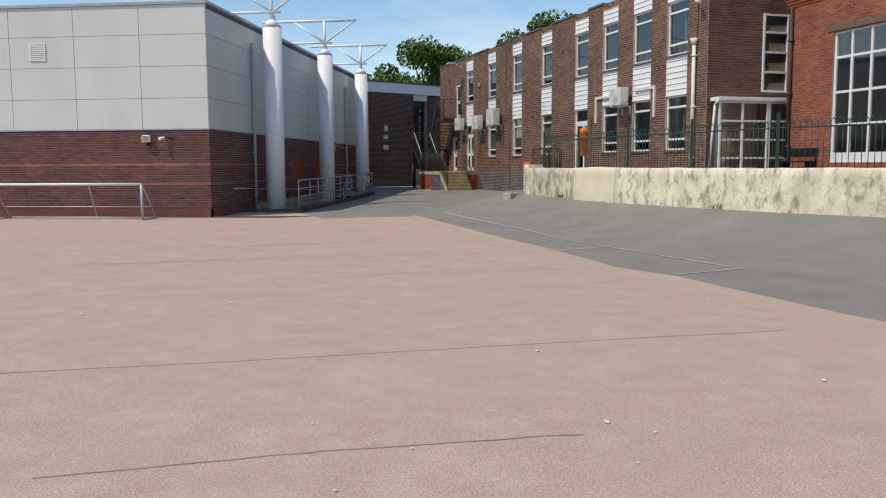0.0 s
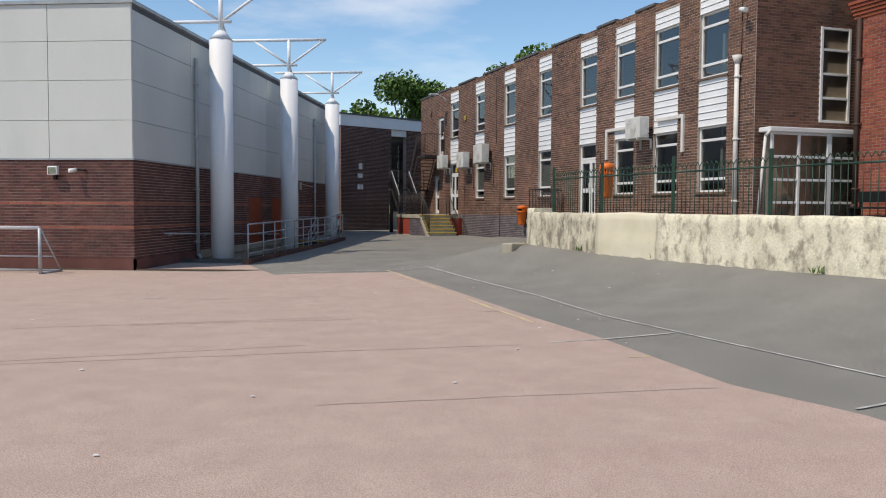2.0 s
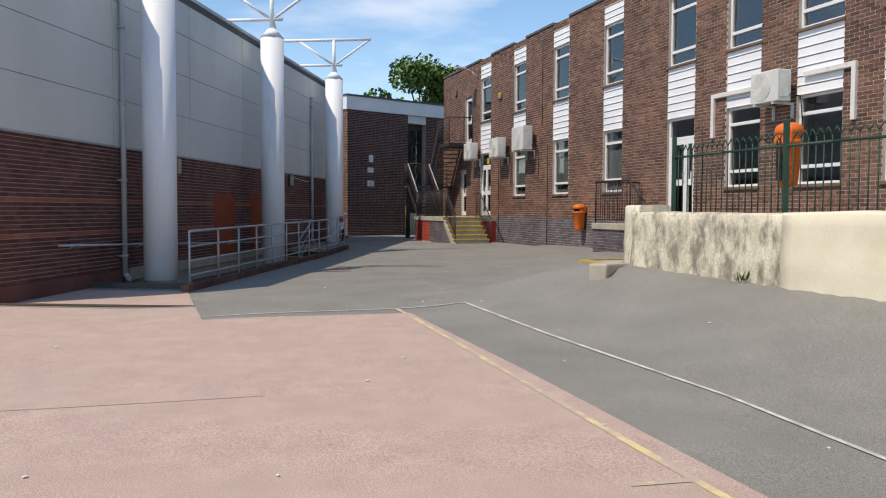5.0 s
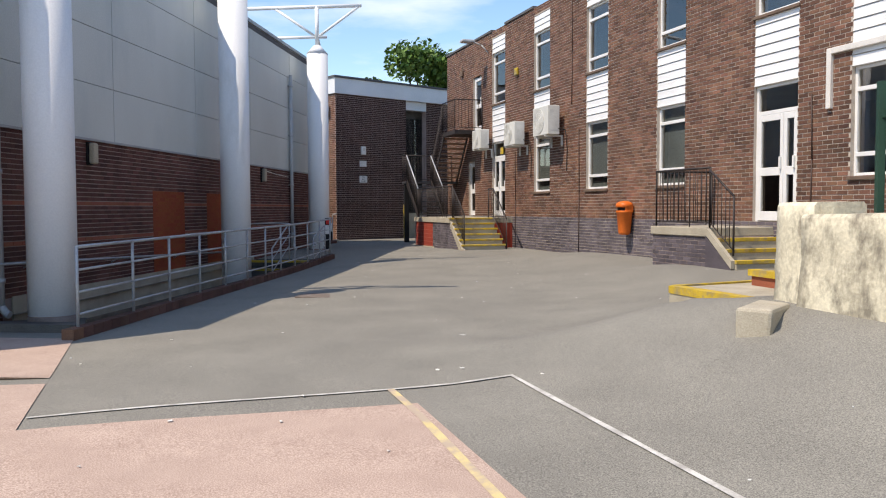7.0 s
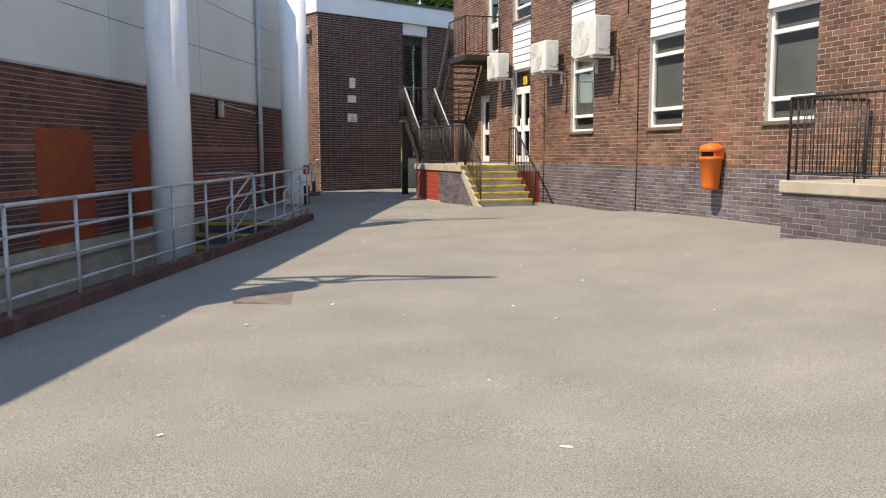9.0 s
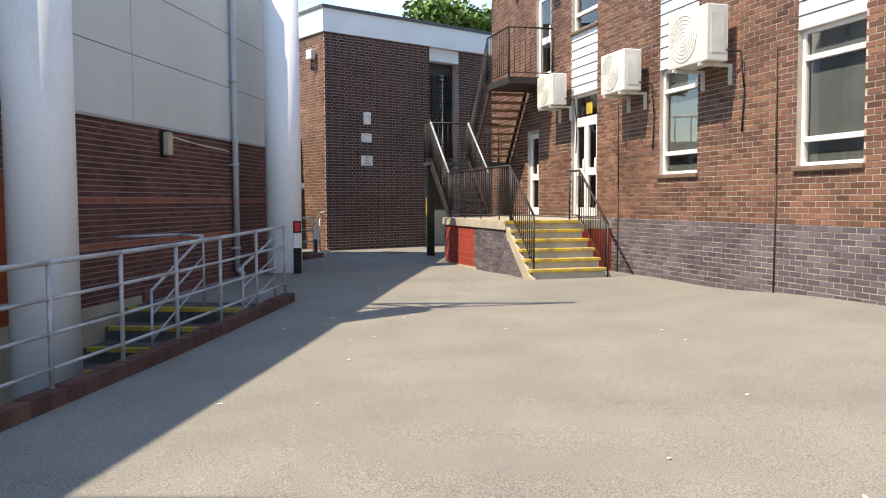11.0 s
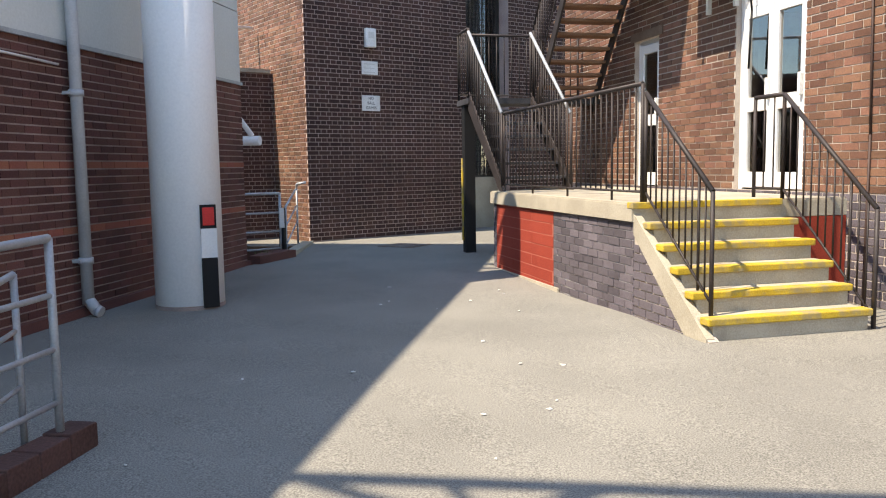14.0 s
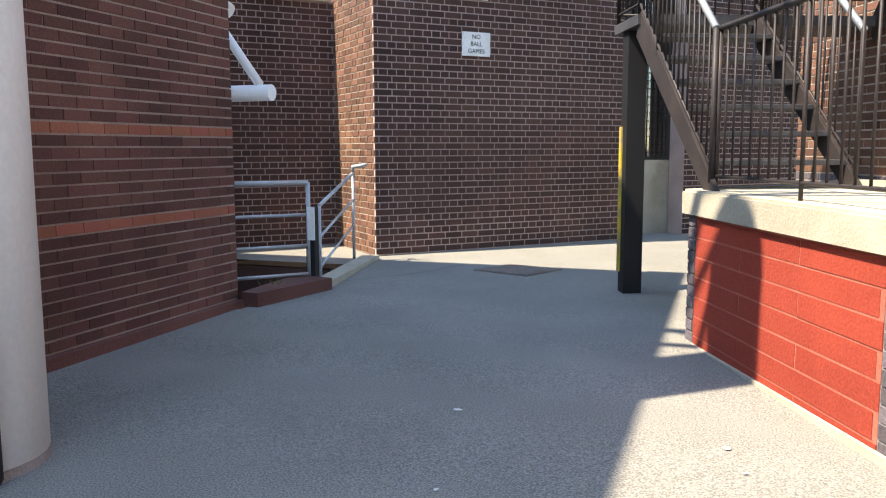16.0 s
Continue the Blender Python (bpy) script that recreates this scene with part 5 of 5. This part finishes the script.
for u, z0, z1 in ((2.45, 0.1, 3.2), (6.78, 0.1, 3.5), (6.35, 4.2, 7.0), (15.2, 1.1, 3.3), (22.0, 5.2, 6.9)):
    t = thing("wall_cable", "thin dark cable clipped to the brick", "cable", FM)
    part("cable", path_tube([(u, -0.02, z0), (u + 0.02, -0.02, (z0 + z1) / 2), (u - 0.01, -0.02, z1)], 0.012, seg=5), PIPE_D, t)
for u, z in ((2.6, 5.55), (-2.6, 6.3)):
    t = thing("alarm_box", "small yellow alarm box on the upper wall", "alarm box", FM @ pose(u, -0.01, z))
    part("case", box(-0.12, 0.12, -0.08, 0, 0, 0.24, 0.03), YELLOW if u > 0 else LINTEL, t)
sl = thing("street_light", "grey floodlight on an arm at the roof edge", "floodlight", FM @ pose(0.1, -0.02, 6.95))
part("arm", path_tube([(0, 0, -0.25), (0, -0.25, 0.0), (-0.1, -0.55, 0.12)], 0.025), PIPE, sl)
part("head", box(-0.3, 0.05, -0.95, -0.5, 0.08, 0.17, 0.03), PIPE, sl)
for u in (22.2,):
    t = thing("security_camera", "white bullet camera near the corner", "security camera", FM @ pose(u, -0.02, 6.25))
    part("body", tube((0.25, -0.25, 0.0), (0.0, -0.2, 0.06), 0.06, seg=12), CAMCASE, t)
    part("arm", tube((0.05, -0.2, 0.05), (0.0, 0, 0.0), 0.025), CAMCASE, t)
dpr = downpipe(RM @ pose(0.15, -0.08, 0), 6.0, 1.4, PIPE_D, 0.06, "dark red-brown downpipe on the red brick corner")
bn = thing("bench", "black metal bench against the red brick wall", "bench", RM @ pose(0.55, -0.75, 1.06))
part("seat", box(0, 1.2, 0, 0.4, 0.4, 0.44, 0.01), BLACK, bn)
part("backrest", box(0, 1.2, 0.36, 0.4, 0.55, 0.8, 0.01), BLACK, bn)
for x in (0.05, 1.1):
    part("leg", box(x, x + 0.05, 0.02, 0.38, 0, 0.4, 0.005), BLACK, bn)
    part("arm", box(x, x + 0.05, 0.355, 0.395, 0.4, 0.8, 0.005), BLACK, bn)

# ---- yard odds and ends ----
mh = thing("manhole_cover", "rectangular rusty cast iron cover in the asphalt", "manhole cover", kind="structure")
gz = ground_z(-4.78, 31.39)
part("cover", prism([(-5.11, 31.16), (-4.44, 31.03), (-4.45, 31.62), (-5.07, 31.73)], gz - 0.03, gz + 0.008), IRON, mh)
mh2 = thing("manhole_cover", "square dark drain cover near the end block", "manhole cover", kind="structure")
gz = ground_z(-7.0, 49.9)
part("cover", prism([(-7.6, 49.7), (-7.0, 49.5), (-6.75, 50.0), (-7.35, 50.2)], gz - 0.05, gz + 0.014), IRON, mh2)
for i in range(150):
    x, y = random.uniform(-6.2, 3.5), random.uniform(2, 47)
    if y > 38:
        x = random.uniform(-6.5, -4.2)
    s = random.uniform(0.008, 0.028)
    b = bmesh.new()
    vv = [b.verts.new((s * random.uniform(0.6, 1.4) * math.cos(a), s * random.uniform(0.4, 0.9) * math.sin(a), 0.004 * random.random())) for a in (0, 1.1, 2.3, 3.3, 4.4, 5.4)]
    f = b.faces.new(vv)
    r = bmesh.ops.extrude_face_region(b, geom=[f])
    bmesh.ops.translate(b, verts=[v for v in r["geom"] if isinstance(v, bmesh.types.BMVert)], vec=(0, 0, 0.004))
    bmesh.ops.recalc_face_normals(b, faces=b.faces)
    tagged(obj("litter_scrap", b, LITTER, m=pose(x, y, ground_z(x, y) + (0.014 if x < edge_x(y) and y < 24.5 else 0.003), 0, 0, random.uniform(0, 360))), "small pale scrap trodden into the ground", "litter", "ground scraps")
for x, y, n in ((3.3, 21.15, 9), (2.05, 23.2, 6), (5.1, 17.9, 6), (-8.75, 47.9, 14)):
    b = bmesh.new()
    for i in range(n * 3):
        a, L = random.uniform(0, 6.28), random.uniform(0.05, 0.16)
        p = Vector((random.uniform(-0.08, 0.08), random.uniform(-0.04, 0.04), 0))
        q = p + Vector((math.cos(a) * L * 0.6, math.sin(a) * L * 0.6, L))
        s = Vector((-math.sin(a), math.cos(a), 0)) * 0.012
        b.faces.new([b.verts.new(v) for v in (p, (p + q) / 2 + s, q, (p + q) / 2 - s)])
    tagged(obj("weed", b, WEED, m=pose(x - 0.06, y - 0.05, ground_z(x, y))), "small green weed at the wall's foot", "weed", "weeds", "")


# ---- trees beyond ----
def tree(x, y, h, rad, seed, label, trunk_r=0.35):
    rng = random.Random(seed)
    t = thing("tree", label, "tree", pose(x, y, ground_z(x, y)))
    b = tube((0, 0, -0.2), (0, 0, h * 0.5), trunk_r, None, 12, trunk_r * 0.6)
    clumps = []
    for i in range(16):
        a = rng.uniform(0, 6.28)
        z = rng.uniform(h * 0.55, h * 0.93)
        rr = rad * rng.uniform(0.35, 1.0) * (1 - 0.55 * max(0, (z / h - 0.72) / 0.28))
        tip = Vector((math.cos(a) * rr, math.sin(a) * rr, z))
        b = tube((0, 0, h * rng.uniform(0.35, 0.5)), tip, trunk_r * 0.28, b, 7, 0.04)
        clumps.append((tip, rad * rng.uniform(0.22, 0.4)))
    clumps.append((Vector((0, 0, h * 0.93)), rad * 0.4))
    part("trunk", b, BARK, t)
    verts, faces = [], []
    for c, r in clumps:
        for i in range(620):
            d = Vector((rng.gauss(0, 1), rng.gauss(0, 1), rng.gauss(0, 0.8)))
            d = d.normalized() * r * rng.random() ** 0.4
            p = c + d
            n = Vector((rng.gauss(0, 1), rng.gauss(0, 1), rng.gauss(0.6, 1))).normalized()
            s = rng.uniform(0.10, 0.24)
            tx = n.orthogonal().normalized() * s
            ty = n.cross(tx) * 0.7
            k = len(verts)
            verts += [p - tx, p - ty, p + tx, p + ty]
            faces.append((k, k + 1, k + 2, k + 3))
    me = bpy.data.meshes.new("crown")
    me.from_pydata([tuple(v) for v in verts], [], faces)
    me.materials.append(LEAF)
    o = new("crown", me)
    o.parent = t


tree(-8.6, 75, 12.3, 4.2, 3, "leafy green tree rising behind the end block")
tree(-13.2, 80, 10.6, 3.6, 5, "leafy green tree behind the low roof")
tree(2.5, 66, 12.4, 4.6, 8, "dark green tree behind the teaching block roof", 0.4)
tree(-15.0, 72, 8.0, 3.2, 11, "green tree just showing over the hall roof")

# ---- brickwork, last ----
PATCHES = [(8.9, 10.42, 0.12, 1.77), (11.68, 13.1, 0.12, 1.77)]
bricks(side, 0, SL, 0.10, HM - 0.03, [(4.3, 14.88, -1, 0.12)] + PATCHES, hall_pick, near=(18.6, SL, 0.3, 1.45), JP=0.005)
for a, b, z0, z1 in PATCHES:
    part("paint_coat", box(a, b, -0.003, -0.0005, z0, z1), PAINT_OR[0], side, "orange paint patch over the brick")
    bricks(side, a, b, z0, z1, [], lambda u, z: PAINT_OR, JP=0.005)
bricks(front, 0, FLN, 0.10, HM - 0.03, [], hall_pick, JP=0.006)
bricks(fw, UA, UB, 0.0, ZT, holes, teach_pick, near=(-1.25, 4.0, 1.2, 3.0))
ret = new("wall_return_face")
ret.parent = block
ret.matrix_local = pose(UB, 0, 0, 0, 0, 90)
bricks(ret, 0, 3.2, 0.9, ZT, [(1.95, 2.9, 3.62, 6.0), (0.28, 2.9, 0.8, 3.3)], lambda u, z: BRICK, y=-0.021)
bricks(redb, 0, 8, 1.0, 6.0, RH, lambda u, z: BRICK_RED)
bricks(redb, 0, 8, 6.5, 9.0, [], lambda u, z: BRICK_RED)
bricks(pf, 0, 0.12, -0.05, PZ - 0.165, [], lambda u, z: BRICK_B)
bricks(pf, 0.13, 2.12, 0.03, PZ - 0.165, [], lambda u, z: PAINT_RED, near=(0.12, 2.13, 0.0, 1.0), only=110, BL=1.3, BH=0.117)
bricks(pf, 0.13, 2.12, -0.05, 0.02, [], lambda u, z: BRICK_B)
bricks(pf, 2.13, 3.97, -0.05, PZ - 0.165, [], lambda u, z: BRICK_B, near=(2.12, 3.98, 0.0, 1.0), only=110)
bricks(p2w, 0, 1.75, 0.05, 0.87, [], lambda u, z: BRICK_B)
# front and pier: shade painted in by darker brick than the flank's
bricks(endb, 0, EL, 0.0, 6.0, [], lambda u, z: BRICK_SHADE, near=(0.2, EL, 0.6, 2.4), bond="english")
bricks(endb, EL + 1.2, EL + 4.6, 0.0, 6.0, [], lambda u, z: BRICK_SHADE, y=0.1, bond="english")
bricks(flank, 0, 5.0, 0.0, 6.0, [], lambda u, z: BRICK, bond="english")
bricks(nook, 0, 3.4, 0.0, 3.2, [], lambda u, z: BRICK_SHADE, bond="english")
for k in range(12):
    z = 0.0 + k * (BH + JT)
    lim = 2.2 + 1.12 * (PZ - 0.26 - z) / (PZ - 0.2)
    if lim > 2.3:
        bricks(steps, 2.2 - (k % 2) * 0.113, lim, z, z + BH, [(0, 2.2, -1, 2)], lambda u, z: BRICK_B, y=-2.113)
